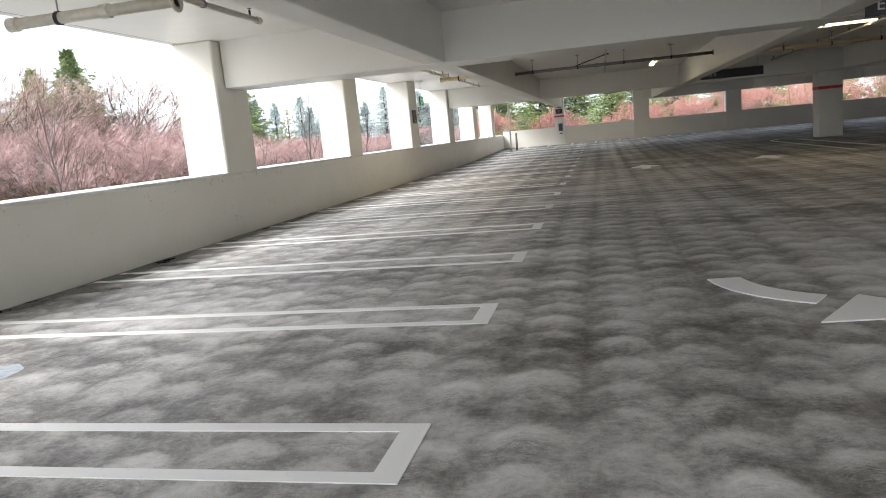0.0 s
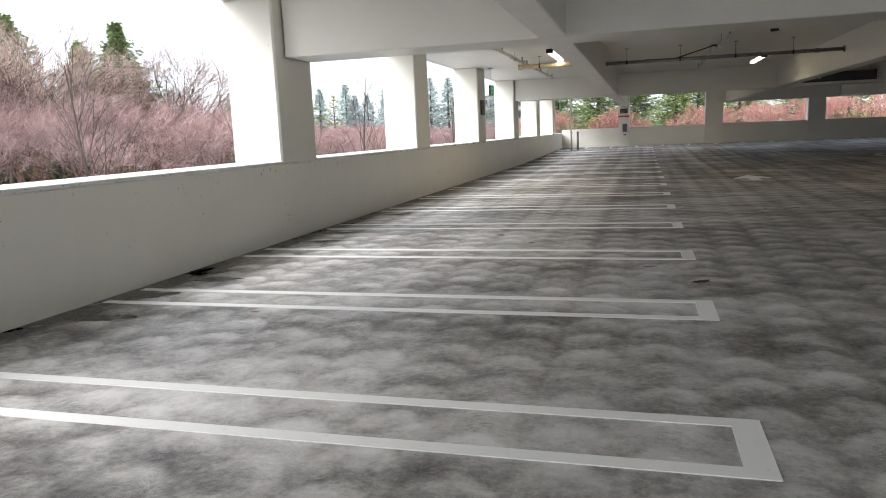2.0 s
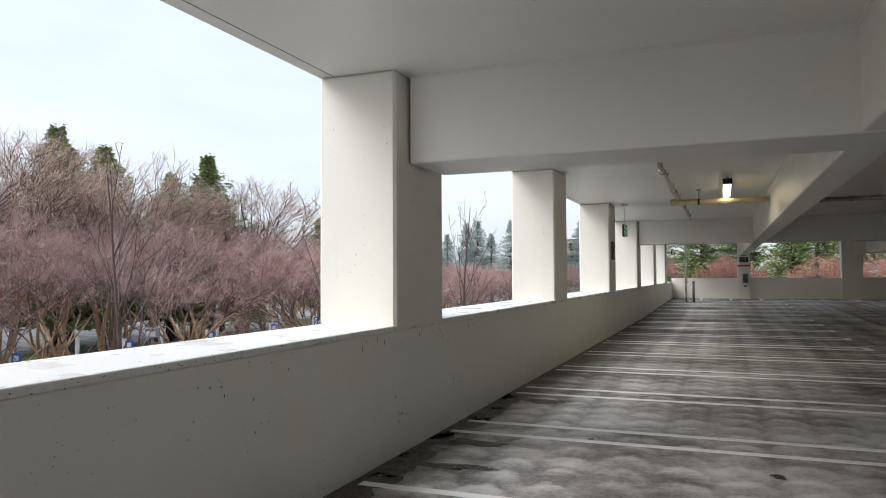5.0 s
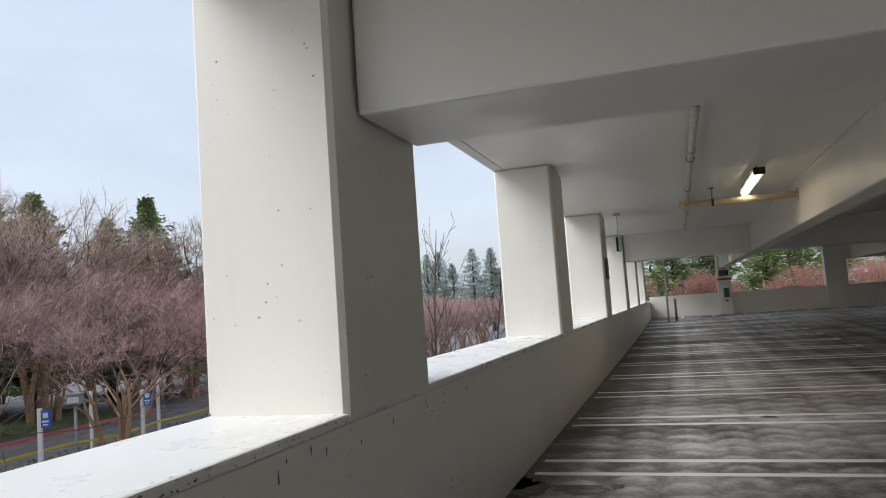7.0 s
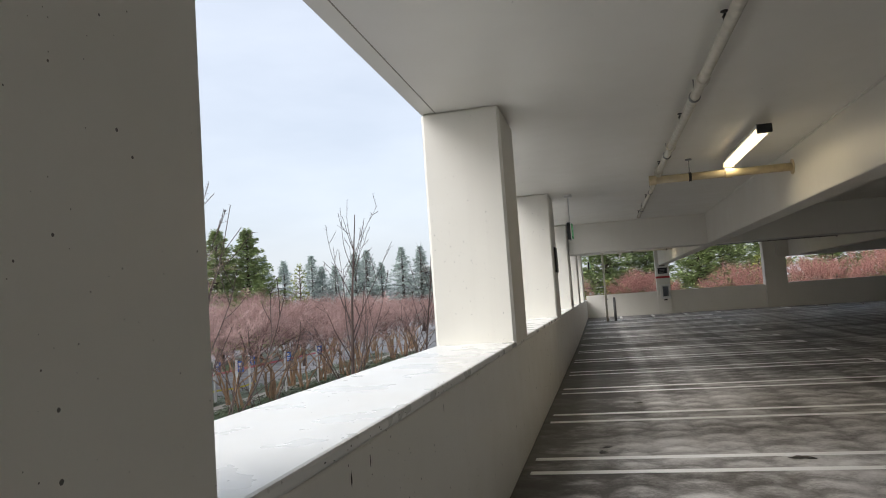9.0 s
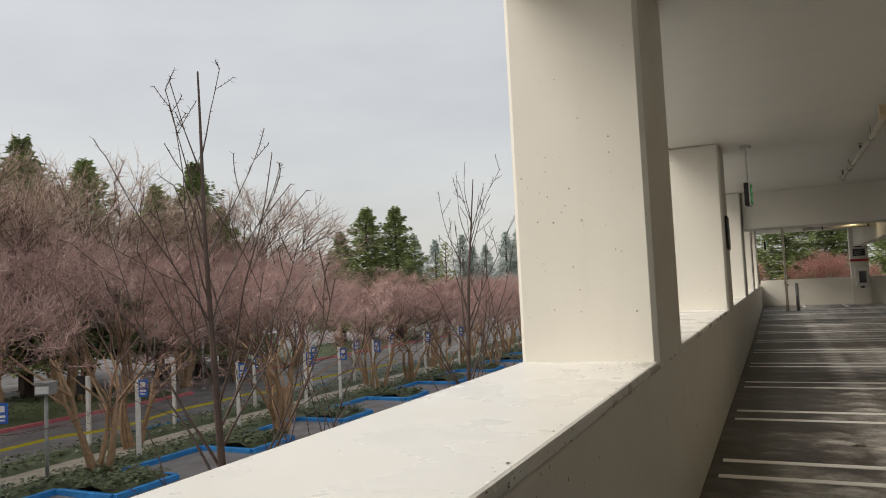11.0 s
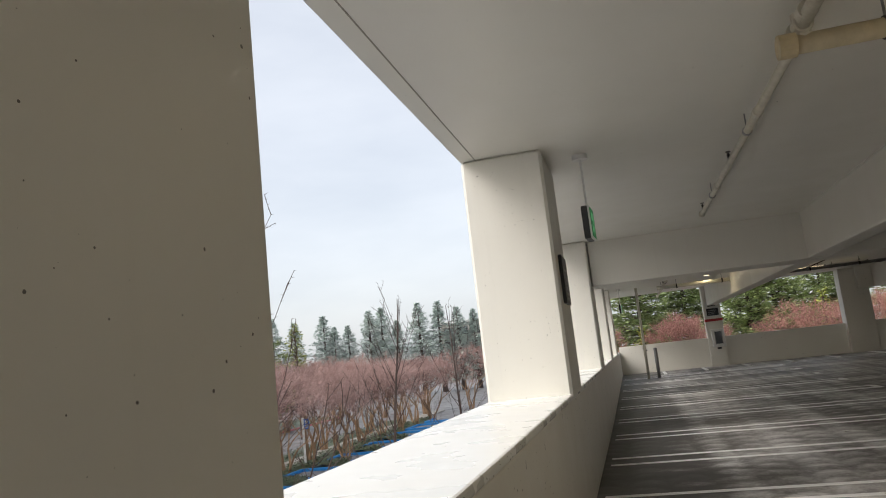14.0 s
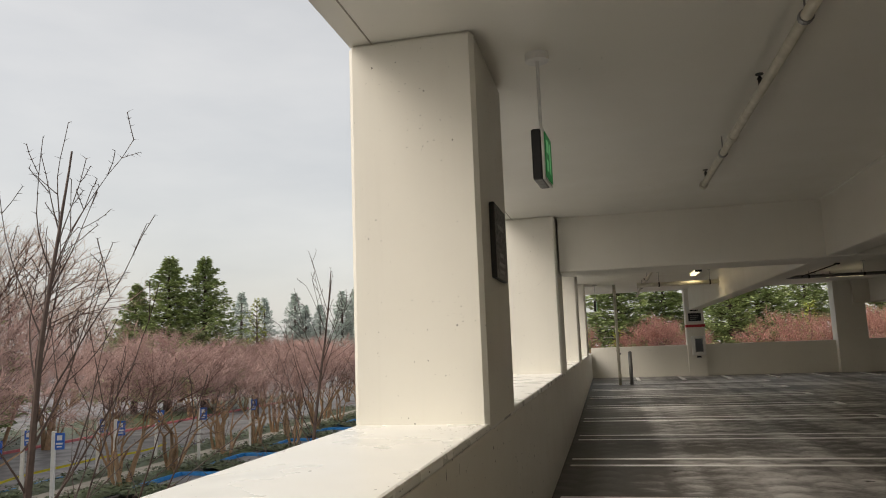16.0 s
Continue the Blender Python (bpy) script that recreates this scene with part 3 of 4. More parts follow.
# ---- floor lines ----
for i in range(-3, 18):
    y = 3.36 + 2.545 * i
    z = rise(y)
    bm = bmesh.new()
    for b in ((-5.86, -0.28, y - 0.32, y - 0.22), (-5.86, -0.28, y + 0.22, y + 0.32), (-0.42, -0.28, y - 0.22, y + 0.22)):
        box(bm, *b, z - 0.01, z + 0.005)
    tagged(part("stall_line", bm, LINE), "white painted hairpin stall line, worn", "road marking", "stall lines", "structure")
for i in range(22):
    x = -4.3 + 1.53 * i
    bm = bmesh.new()
    box(bm, x - 0.06, x + 0.06, 47.7, 49.74, rise(47.7) - 0.02, rise(49.74) + 0.004)
    tagged(part("stall_line", bm, LINE), "white painted stall line at the deck's end", "road marking", "end stall lines", "structure")


def flat(name, rings, z, mat, label, category):
    bm = bmesh.new()
    for ring in rings:
        f = bm.faces.new([bm.verts.new((x, y, z - 0.01)) for x, y in ring])
    ext = bmesh.ops.extrude_face_region(bm, geom=bm.faces[:])
    bmesh.ops.translate(bm, vec=(0, 0, 0.015), verts=[v for v in ext["geom"] if isinstance(v, bmesh.types.BMVert)])
    bmesh.ops.recalc_face_normals(bm, faces=bm.faces[:])
    return tagged(part(name, bm, mat), label, category, kind="structure")


def arc(cx, cy, r0, r1, a0, a1, n=14):
    pts = [radians(a0 + (a1 - a0) * i / n) for i in range(n + 1)]
    return [(cx + r1 * math.cos(a), cy + r1 * math.sin(a)) for a in pts] + [(cx + r0 * math.cos(a), cy + r0 * math.sin(a)) for a in reversed(pts)]


flat("turn_arrow", [arc(2.75, 6.93, 0.98, 1.26, 186, 240, 8), [(2.02, 5.34), (2.47, 6.06), (3.05, 5.43)], [(2.55, 5.33), (2.7, 5.63), (4.2, 5.23), (4.1, 4.93)]], 0.004, LINE, "white painted turn arrow on the deck", "road marking")
for ax in (1.9, 5.4):
    flat("lane_arrow", [[(ax - 0.12, 21.9), (ax + 0.12, 21.9), (ax + 0.12, 22.6), (ax - 0.12, 22.6)], [(ax - 0.45, 22.6), (ax + 0.45, 22.6), (ax, 23.7)]], 0.004, LINE, "white painted lane arrow on the deck", "road marking")
flat("island_line", [[(7.75, 23.2), (7.9, 23.2), (7.75, 33.0), (7.6, 33.0)], arc(9.3, 33.0, 1.55, 1.7, 180, 20), [(8.8, 23.2), (8.95, 23.2), (8.75, 33.0), (8.6, 33.0)]], rise(31), LINE, "white painted island outline round the deck column", "road marking")

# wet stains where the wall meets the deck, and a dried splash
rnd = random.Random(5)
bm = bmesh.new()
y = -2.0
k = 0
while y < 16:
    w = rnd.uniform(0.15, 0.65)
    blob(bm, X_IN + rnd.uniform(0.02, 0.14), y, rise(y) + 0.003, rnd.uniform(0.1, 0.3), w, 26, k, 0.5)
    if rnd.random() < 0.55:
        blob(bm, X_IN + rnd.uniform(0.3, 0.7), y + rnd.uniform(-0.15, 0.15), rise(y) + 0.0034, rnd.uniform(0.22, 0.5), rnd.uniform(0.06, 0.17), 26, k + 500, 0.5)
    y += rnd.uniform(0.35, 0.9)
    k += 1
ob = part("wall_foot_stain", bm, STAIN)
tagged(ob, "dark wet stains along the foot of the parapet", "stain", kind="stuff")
bm = bmesh.new()
blob(bm, -3.9, 4.2, 0.004, 0.3, 0.5, 40, 77, 0.35)
tagged(part("paint_splash", bm, SPLASH), "pale blue-white dried splash on the deck", "stain", kind="structure")
bm = bmesh.new()
for k in range(30):
    x, y = rnd.uniform(-5.5, 2.5), rnd.uniform(1, 40)
    blob(bm, x, y, rise(y) + 0.0032, rnd.uniform(0.03, 0.09), rnd.uniform(0.03, 0.09), 14, k + 900, 0.5)
tagged(part("deck_spot", bm, STAIN), "small dark oil spots scattered on the deck", "stain", kind="stuff")
leaf = thing("dry_leaf", (-4.1, 7.95, 0.006), "dry brown leaf lying on the deck", "leaf")
bm = bmesh.new()
vs = [bm.verts.new(p) for p in ((-0.06, 0, 0), (-0.02, 0.022, 0.008), (0.03, 0.016, 0.004), (0.06, 0, 0.012), (0.02, -0.02, 0.006), (-0.03, -0.018, 0.003))]
bm.faces.new(vs)
part("blade", bm, TIMBER, leaf)

# chipped paint along the parapet's inner edge and peeled patches on top
def chip(bm, at, u, v, ru, rv, seed):
    rnd2 = random.Random(seed)
    n = 11
    bm.faces.new([bm.verts.new(Vector(at) + Vector(u) * (ru * rnd2.uniform(0.45, 1.2) * math.cos(6.283 * i / n)) + Vector(v) * (rv * rnd2.uniform(0.45, 1.2) * math.sin(6.283 * i / n))) for i in range(n)])


rnd = random.Random(21)
bm = bmesh.new()
for k in range(420):
    y = rnd.uniform(4.5, 34)
    chip(bm, (X_IN + 0.009, y, SILL_Z - rnd.uniform(0.006, 0.045)), (0, 1, 0), (0, 0, 1), rnd.uniform(0.002, 0.011), rnd.uniform(0.002, 0.005), k)
    if rnd.random() < 0.3:
        chip(bm, (X_IN - rnd.uniform(0.012, 0.03), y, SILL_Z + 0.0025), (0, 1, 0), (1, 0, 0), rnd.uniform(0.003, 0.014), rnd.uniform(0.002, 0.005), k + 999)
    if rnd.random() < 0.05:
        chip(bm, (X_IN + 0.004, y, SILL_Z - rnd.uniform(0.09, 0.15)), (0, 1, 0), (0, 0, 1), rnd.uniform(0.003, 0.007), rnd.uniform(0.012, 0.035), k + 1999)
tagged(part("paint_chip", bm, DARK), "dark chips and drips along the parapet edge", "paint chips", kind="stuff")
bm = bmesh.new()
for k in range(46):
    cy, cz = rnd.uniform(3.0, 31.0), rnd.uniform(0.25, 1.05)
    for j in range(rnd.randint(1, 6)):
        r = rnd.uniform(0.003, 0.011)
        chip(bm, (X_IN + 0.0025, cy + rnd.gauss(0, 0.13), min(1.1, max(0.1, cz + rnd.gauss(0, 0.08)))), (0, 1, 0), (0, 0, 1), r * rnd.uniform(0.6, 1.0), r * rnd.uniform(0.8, 1.6), 60 * k + j + 7000)
tagged(part("wall_chip", bm, DARK), "small dark pits scattered over the parapet's inner face", "paint chips", kind="stuff")
bm = bmesh.new()
for k in range(230):
    base = rnd.choice((18.66, 18.66, 18.66, 25.26))
    chip(bm, (X_IN - abs(rnd.gauss(0, 0.12)) - 0.014, base - abs(rnd.gauss(0.0, 0.19)), SILL_Z + 0.0026), (0, 1, 0), (1, 0, 0), rnd.uniform(0.002, 0.009), rnd.uniform(0.002, 0.009), k + 4000)
tagged(part("peeled_paint", bm, JOINT), "rough peeled paint patches at the columns' feet", "paint chips", kind="stuff")
# ---- outside: ground, kerbs, planting ----
GROUND = -3.3
bm = bmesh.new()
box(bm, -600, 600, -600, 600, GROUND - 0.3, GROUND)
tagged(part("ground", bm, ASPHALT), "wet dark asphalt car park and road", "ground", kind="structure")


def strip(name, x0, x1, y0, y1, h, mat, label, category, bevel=0.02):
    bm = bmesh.new()
    box(bm, x0, x1, y0, y1, GROUND - 0.05, GROUND + h, bevel)
    return tagged(part(name, bm, mat), label, category, kind="structure")


strip("pavement", -26.0, -24.65, -20, 90, 0.12, WALKWAY, "damp tan concrete footpath between planting", "pavement")
for i in range(-9, 9):
    y = 33.0 + 5.3 * i
    strip("kerb", -23.2, -23.05, y + 2.1, y + 5.3, 0.15, BLUE, "blue painted concrete kerb", "kerb")
    strip("kerb", -21.0, -20.85, y, y + 2.1, 0.15, BLUE, "blue painted concrete kerb", "kerb")
    strip("kerb", -23.05, -21.0, y - 0.08, y + 0.07, 0.15, BLUE, "blue painted concrete kerb", "kerb")
    strip("kerb", -23.05, -21.0, y + 2.03, y + 2.18, 0.15, BLUE, "blue painted concrete kerb", "kerb")
    if i % 2 == 0:
        strip("kerb", -28.0, -27.85, y + 0.5, y + 4.2, 0.15, BLUE, "blue painted concrete kerb by the road", "kerb")
strip("kerb", -34.4, -34.2, 0, 44, 0.15, RED_KERB, "faded red painted kerb along the road", "kerb")
strip("kerb", -38.0, -37.8, 52, 95, 0.15, RED_KERB, "faded red painted kerb along the road", "kerb")


def ivy(name, x0, x1, y0, y1, h, count, seed):
    rnd = random.Random(seed)
    verts, faces = [], []
    nx, ny = 7, max(4, int((y1 - y0) / 0.5))
    for i in range(nx + 1):
        for j in range(ny + 1):
            e = min(i, nx - i) / (nx / 2)
            verts.append((x0 + (x1 - x0) * i / nx, y0 + (y1 - y0) * j / ny, GROUND + h * (0.25 + 0.75 * min(1, e * 1.6)) * rnd.uniform(0.7, 1.05)))
    for i in range(nx):
        for j in range(ny):
            a = i * (ny + 1) + j
            faces.append((a, a + ny + 1, a + ny + 2, a + 1))
    for _ in range(count):
        x, y = rnd.uniform(x0, x1), rnd.uniform(y0, y1)
        z = GROUND + h * rnd.uniform(0.75, 1.25)
        s, a = rnd.uniform(0.05, 0.1), rnd.uniform(0, 6.28)
        n = len(verts)
        for k in range(3):
            verts.append((x + s * math.cos(a + 2.1 * k), y + s * math.sin(a + 2.1 * k), z + rnd.uniform(-0.05, 0.05)))
        faces.append((n, n + 1, n + 2))
    me = bpy.data.meshes.new(name)
    me.from_pydata(verts, [], faces)
    me.materials.append(IVY)
    return tagged(new(name, me), "dark green low ground cover planting", "ground cover", kind="stuff")


ivy("ground_cover", -24.65, -23.2, -14, 80, 0.28, 9000, 1)
ivy("ground_cover", -27.85, -26.0, -14, 80, 0.28, 9000, 2)
ivy("ground_cover", -46.0, -34.4, 0, 44, 0.3, 6500, 3)
ivy("ground_cover", -48.0, -38.0, 52, 95, 0.3, 5000, 6)
for i in range(-4, 7):
    ivy("ground_cover", -23.05, -21.0, 33.07 + 5.3 * i, 35.03 + 5.3 * i, 0.3, 500, 10 + i)


# ---- sign posts and tape ----
def sign_post(name, x, y, h, face, lean=0.0):
    ob = thing(name, (x, y, GROUND), "white post with a blue accessible parking sign" if face else "white post with the dark back of a sign", "sign post", "parking sign posts", 20)
    boxpart("post", (-0.06, 0.06, -0.06, 0.06, 0, h), WHITE, ob, bevel=0.006)
    if face:
        plate = boxpart("sign_plate", (0.047, 0.36, -0.052, -0.03, h - 0.6, h - 0.06), BLUE_SIGN, ob, "blue sign plate")
        boxpart("symbol", (0.12, 0.28, -0.056, -0.05, h - 0.3, h - 0.14), WHITE, plate)
        boxpart("symbol", (0.1, 0.3, -0.056, -0.05, h - 0.44, h - 0.38), WHITE, plate)
        boxpart("symbol", (0.12, 0.28, -0.056, -0.05, h - 0.53, h - 0.49), WHITE, plate)
    else:
        boxpart("sign_plate", (-0.4, -0.047, -0.03, 0.03, h - 0.6, h + 0.02), BLACK, ob, "dark sign back")
    return ob


for y in (8.5, 13.0, 17.5, 22.0, 26.5, 31.0, 35.6, 39.8, 45.5, 51.2, 56):
    sign_post("sign_post", -23.75, y, 2.65, True)
sign_post("sign_post", -23.6, 42.2, 2.6, True)
for y in (9, 13.5, 18, 22.6, 27.1, 31.6, 35.4):
    sign_post("sign_post", -26.75, y, 2.6, False)
for y in (39.8, 44.0, 48, 52.0):
    sign_post("sign_post", -26.5, y, 2.5, True)
tape = thing("barrier_tape", (-26.6, 8, GROUND + 0.8), "yellow barrier tape strung along the sign posts", "tape")
bm = bmesh.new()
pts = []
for i in range(61):
    y = i * 0.75
    pts.append((0.07 * math.sin(i), y, 0.06 * math.sin(i * 0.52) - 0.05 * abs(math.sin(y * 0.7))))
prev = None
for p in pts:
    row = [bm.verts.new((p[0], p[1], p[2] + s)) for s in (-0.045, 0.045)]
    if prev:
        bm.faces.new((prev[0], row[0], row[1], prev[1]))
    prev = row
part("strip", bm, YELLOW, tape)


# ---- posts with box heads outside ----
def lamp_post(x, y, h, r, head, label):
    ob = thing("lamp_post", (x, y, GROUND), label, "lamp post", "", 25)
    bm = bmesh.new()
    tube(bm, (0, 0, 0.1), (0, 0, h - head), r, 12)
    part("pole", bm, POST_GREY, ob, smooth=True)
    bm = bmesh.new()
    tube(bm, (0, 0, 0), (0, 0, 0.12), r * 2.4, 14, r * 1.6)
    part("base", bm, POST_GREY, ob)
    head_box = boxpart("head", (-head * 0.6, head * 0.6, -head * 0.55, head * 0.55, h - head, h - head * 0.22), POST_GREY, ob, bevel=0.012)
    boxpart("cap", (-head * 0.66, head * 0.66, -head * 0.6, head * 0.6, h - head * 0.22, h), POST_GREY, head_box, bevel=0.02)
    boxpart("lens", (-head * 0.5, head * 0.5, -head * 0.57, -head * 0.54, h - head * 0.88, h - head * 0.34), WHITE, head_box)
    return ob


POST_GREY = plain("weathered_grey_post", (0.36, 0.37, 0.36), 0.5, 0.1, 0.2, 9)
# A sign post with a box on top, drawn with the lamp head.
lamp_post(-23.75, 27.9, 2.95, 0.05, 0.36, "weathered grey sign post with a boxy head")
lamp_post(-35.2, 45.8, 3.6, 0.06, 0.32, "slim grey lamp post beside the road")

# ---- trees ----
def prism(V, F, a, b, ra, rb, n):
    d = (b - a)
    u = d.orthogonal().normalized()
    w = d.cross(u).normalized()
    s = len(V)
    for p, r in ((a, ra), (b, rb)):
        for k in range(n):
            t = 2 * math.pi * k / n
            V.append(p + (u * math.cos(t) + w * math.sin(t)) * r)
    for k in range(n):
        F.append((s + k, s + (k + 1) % n, s + n + (k + 1) % n, s + n + k))


def spike(V, F, a, b, r):
    d = (b - a)
    u = d.orthogonal().normalized() * r
    w = d.cross(u).normalized() * r
    s = len(V)
    V.extend((a + u, a - u * 0.5 + w * 0.87, a - u * 0.5 - w * 0.87, b))
    F.extend(((s, s + 1, s + 3), (s + 1, s + 2, s + 3), (s + 2, s, s + 3)))


def mesh_from(name, V, F, mat):
    me = bpy.data.meshes.new(name)
    me.from_pydata([tuple(v) for v in V], [], F)
    me.materials.append(mat)
    return me


def vase_tree(seed, lens, stems, kids, twigs, r0, spread, up, twig_len, twig_r, bark, twig_mat, name, label):
    """A bare many-stemmed tree: leaning stems, forking limbs and a haze of fine twigs."""
    rnd = random.Random(seed)
    LV, LF, MV, MF, TV, TF = [], [], [], [], [], []

    def rv():
        return Vector((rnd.gauss(0, 1), rnd.gauss(0, 1), rnd.gauss(0, 1)))

    def grow(p, d, level, r):
        L = lens[level] * rnd.uniform(0.75, 1.25)
        q = p
        steps = 3 if level < 2 else 2
        rr = r
        for s in range(steps):
            d = (d + rv() * 0.11 + Vector((0, 0, up))).normalized()
            e = q + d * (L / steps)
            r2 = rr * (0.86 if steps == 3 else 0.8)
            prism(*((LV, LF) if level < 2 else (MV, MF) if level < 5 else (TV, TF)), q, e, rr, r2, 6 if level == 0 else (4 if level < 2 else 3))
            if level >= 3:
                for _ in range(twigs // 3):
                    a = q.lerp(e, rnd.random())
                    if a.z < rnd.uniform(1.7, 3.3):
                        continue
                    spike(TV, TF, a, a + (d * 0.6 + rv() * 0.65 + Vector((0, 0, 0.25))).normalized() * twig_len * rnd.uniform(0.4, 0.9), twig_r * 0.8)
            q, rr = e, r2
        if level + 1 < len(lens):
            n = kids + (1 if rnd.random() < 0.3 else 0)
            for _ in range(n):
                side = d.cross(rv()).normalized()
                grow(q, (d + side * spread * rnd.uniform(0.5, 1.3)).normalized(), level + 1, rr * 0.8)
        else:
            for _ in range(twigs):
                a = p.lerp(q, rnd.uniform(0.3, 1.0))
                if a.z < rnd.uniform(1.7, 3.3):
                    continue
                spike(TV, TF, a, a + (d * 0.65 + rv() * 0.62 + Vector((0, 0, 0.3))).normalized() * twig_len * rnd.uniform(0.5, 1.25), twig_r)

    for i in range(stems):
        a = 2 * math.pi * (i + rnd.uniform(-0.3, 0.3)) / stems
        lean = rnd.uniform(0.03, 0.17) if stems > 1 else 0.03
        grow(Vector((0.12 * math.cos(a), 0.12 * math.sin(a), 0)) if stems > 1 else Vector((0, 0, 0)), Vector((lean * math.cos(a), lean * math.sin(a), 1)).normalized(), 0, r0 * rnd.uniform(0.75, 1.15))
    ob = thing(name, (0, 0, -200), label, "tree", name + "s")
    t = new("trunk", mesh_from("trunk", LV, LF, bark))
    t.parent = ob
    shift = len(TV)
    me = mesh_from("crown", TV + MV, TF + [tuple(k + shift for k in f) for f in MF], twig_mat)
    me.materials.append(BRANCH)
    me.polygons.foreach_set("material_index", [0] * len(TF) + [1] * len(MF))
    c = new("crown", me)
    c.parent = ob
    return ob, max(v.z for v in TV)


def leader_tree(seed):
    """A young bare tree: one straight leader, upswept branches and short spurs."""
    rnd = random.Random(seed)
    LV, LF, TV, TF = [], [], [], []

    def rv():
        return Vector((rnd.gauss(0, 1), rnd.gauss(0, 1), rnd.gauss(0, 1)))

    def limb(p, d, length, r, lift, level):
        n = max(4, int(length / 0.22))
        q, rr = p, r
        for s in range(n):
            d = (d + rv() * (0.012 if level == 0 else 0.045) + Vector((0, 0, lift))).normalized()
            e = q + d * (length / n)
            r2 = max(0.004, r * (1 - 0.86 * (s + 1) / n))
            prism(LV if level < 1 else TV, LF if level < 1 else TF, q, e, rr, r2, 7 if level == 0 else 4)
            f = (s + 1) / n
            if level == 0 and 0.16 < f < 0.9 and rnd.random() < 0.8:
                for _ in range(2 if rnd.random() < 0.3 else 1):
                    a = rnd.uniform(0, 6.283)
                    up = 0.45 + 3.3 * f
                    limb(e, Vector((math.cos(a), math.sin(a), up)).normalized(), (2.9 * (1 - f) ** 0.8 + 0.75) * rnd.uniform(0.6, 1.15), max(0.008, r2 * 0.42), 0.05, 1)
            elif level in (1, 2) and s > 0 and length > 0.5 and rnd.random() < (0.5 if level == 1 else 0.22):
                out = d.cross(rv()).normalized()
                limb(e, (d + out * 0.75).normalized(), length * (1 - f * 0.6) * rnd.uniform(0.25, 0.5), max(0.005, r2 * 0.65), 0.06, level + 1)
            if level > 0:
                for _ in range(2):
                    out = d.cross(rv()).normalized()
                    spike(TV, TF, e, e + (d * 0.5 + out).normalized() * rnd.uniform(0.02, 0.07), 0.004)
            q, rr = e, r2

    limb(Vector((0, 0, 0)), Vector((0, 0, 1)), 7.4, 0.056, 0.04, 0)
    ob = thing("young_tree", (0, 0, -200), "young bare dark-barked tree beside the deck", "tree", "young trees")
    for n, V, F in (("trunk", LV, LF), ("crown", TV, TF)):
        o = new(n, mesh_from(n, V, F, BARK))
        o.parent = ob
    return ob, max(v.z for v in TV)


def conifer(seed, h, width, whorls, per, sprays, droop, mat, name, label, low=0.12):
    rnd = random.Random(seed)
    LV, LF, TV, TF = [], [], [], []
    prism(LV, LF, Vector((0, 0, 0)), Vector((0, 0, h * 0.97)), h * 0.018, h * 0.002, 7)
    for i in range(whorls):
        tier = rnd.uniform(0.82, 1.18)
        for k in range(per):
            if rnd.random() < 0.14:
                continue
            f = min(0.985, low + (1 - low) * ((i + rnd.uniform(-0.25, 0.25)) / whorls))
            reach = width * (1 - f) ** 0.86 * tier
            a = 2 * math.pi * (k + rnd.random()) / per + i
            L = reach * rnd.uniform(0.55, 1.2) + 0.12
            out = Vector((math.cos(a), math.sin(a), 0))
            side = Vector((-out.y, out.x, 0))
            base = Vector((0, 0, f * h))
            lift = rnd.uniform(0.0, 0.3) - droop + 0.3 * f
            tip = base + out * L + Vector((0, 0, lift * L))
            spike(LV, LF, base, tip, 0.025 + 0.012 * L)
            n = max(5, int(sprays * (0.3 + 1.6 * L / width)))
            for s in range(n):
                g = rnd.uniform(0.15, 1.0) ** 0.8
                fan = 0.32 * L * (1.1 - g) + 0.05
                sag = 0.12 * L * g * g
                c = base.lerp(tip, g) + side * rnd.gauss(0, fan * 0.6) + Vector((0, 0, rnd.gauss(0, 0.13) - sag + 0.1 * L * (g > 0.85)))
                size = rnd.uniform(0.08, 0.22) * (0.7 + h / 40)
                d1 = (out * 0.8 + side * rnd.gauss(0, 0.6) + Vector((0, 0, rnd.gauss(0.1, 0.35)))).normalized() * size
                d2 = d1.cross(Vector((rnd.gauss(0, 0.4), rnd.gauss(0, 0.4), 1))).normalized() * size * 0.42
                q = len(TV)
                TV.extend((c - d1 * 0.3 - d2, c + d1, c - d1 * 0.3 + d2))
                TF.append((q, q + 1, q + 2))
                TV.extend((c + d2 * 0.2 + Vector((0, 0, size * 0.3)), c + d1 * 0.8 - Vector((0, 0, size * 0.15)), c - d1 * 0.4 - Vector((0, 0, size * 0.35))))
                TF.append((q + 3, q + 4, q + 5))
    ob = thing(name, (0, 0, -200), label, "tree", name + "s")
    t = new("trunk", mesh_from("trunk", LV, LF, BARK))
    t.parent = ob
    c = new("crown", mesh_from("crown", TV, TF, mat))
    c.parent = ob
    return ob, h


def plant(kind, x, y, h, turn, wide=1.0):
    """One tree of a kind, scaled to its height."""
    src, tall = kind
    k = h / tall
    ob = copy_thing(src, pose(x, y, GROUND, 0, 0, turn))
    ob.scale = (k * wide, k * wide, k)
    return ob


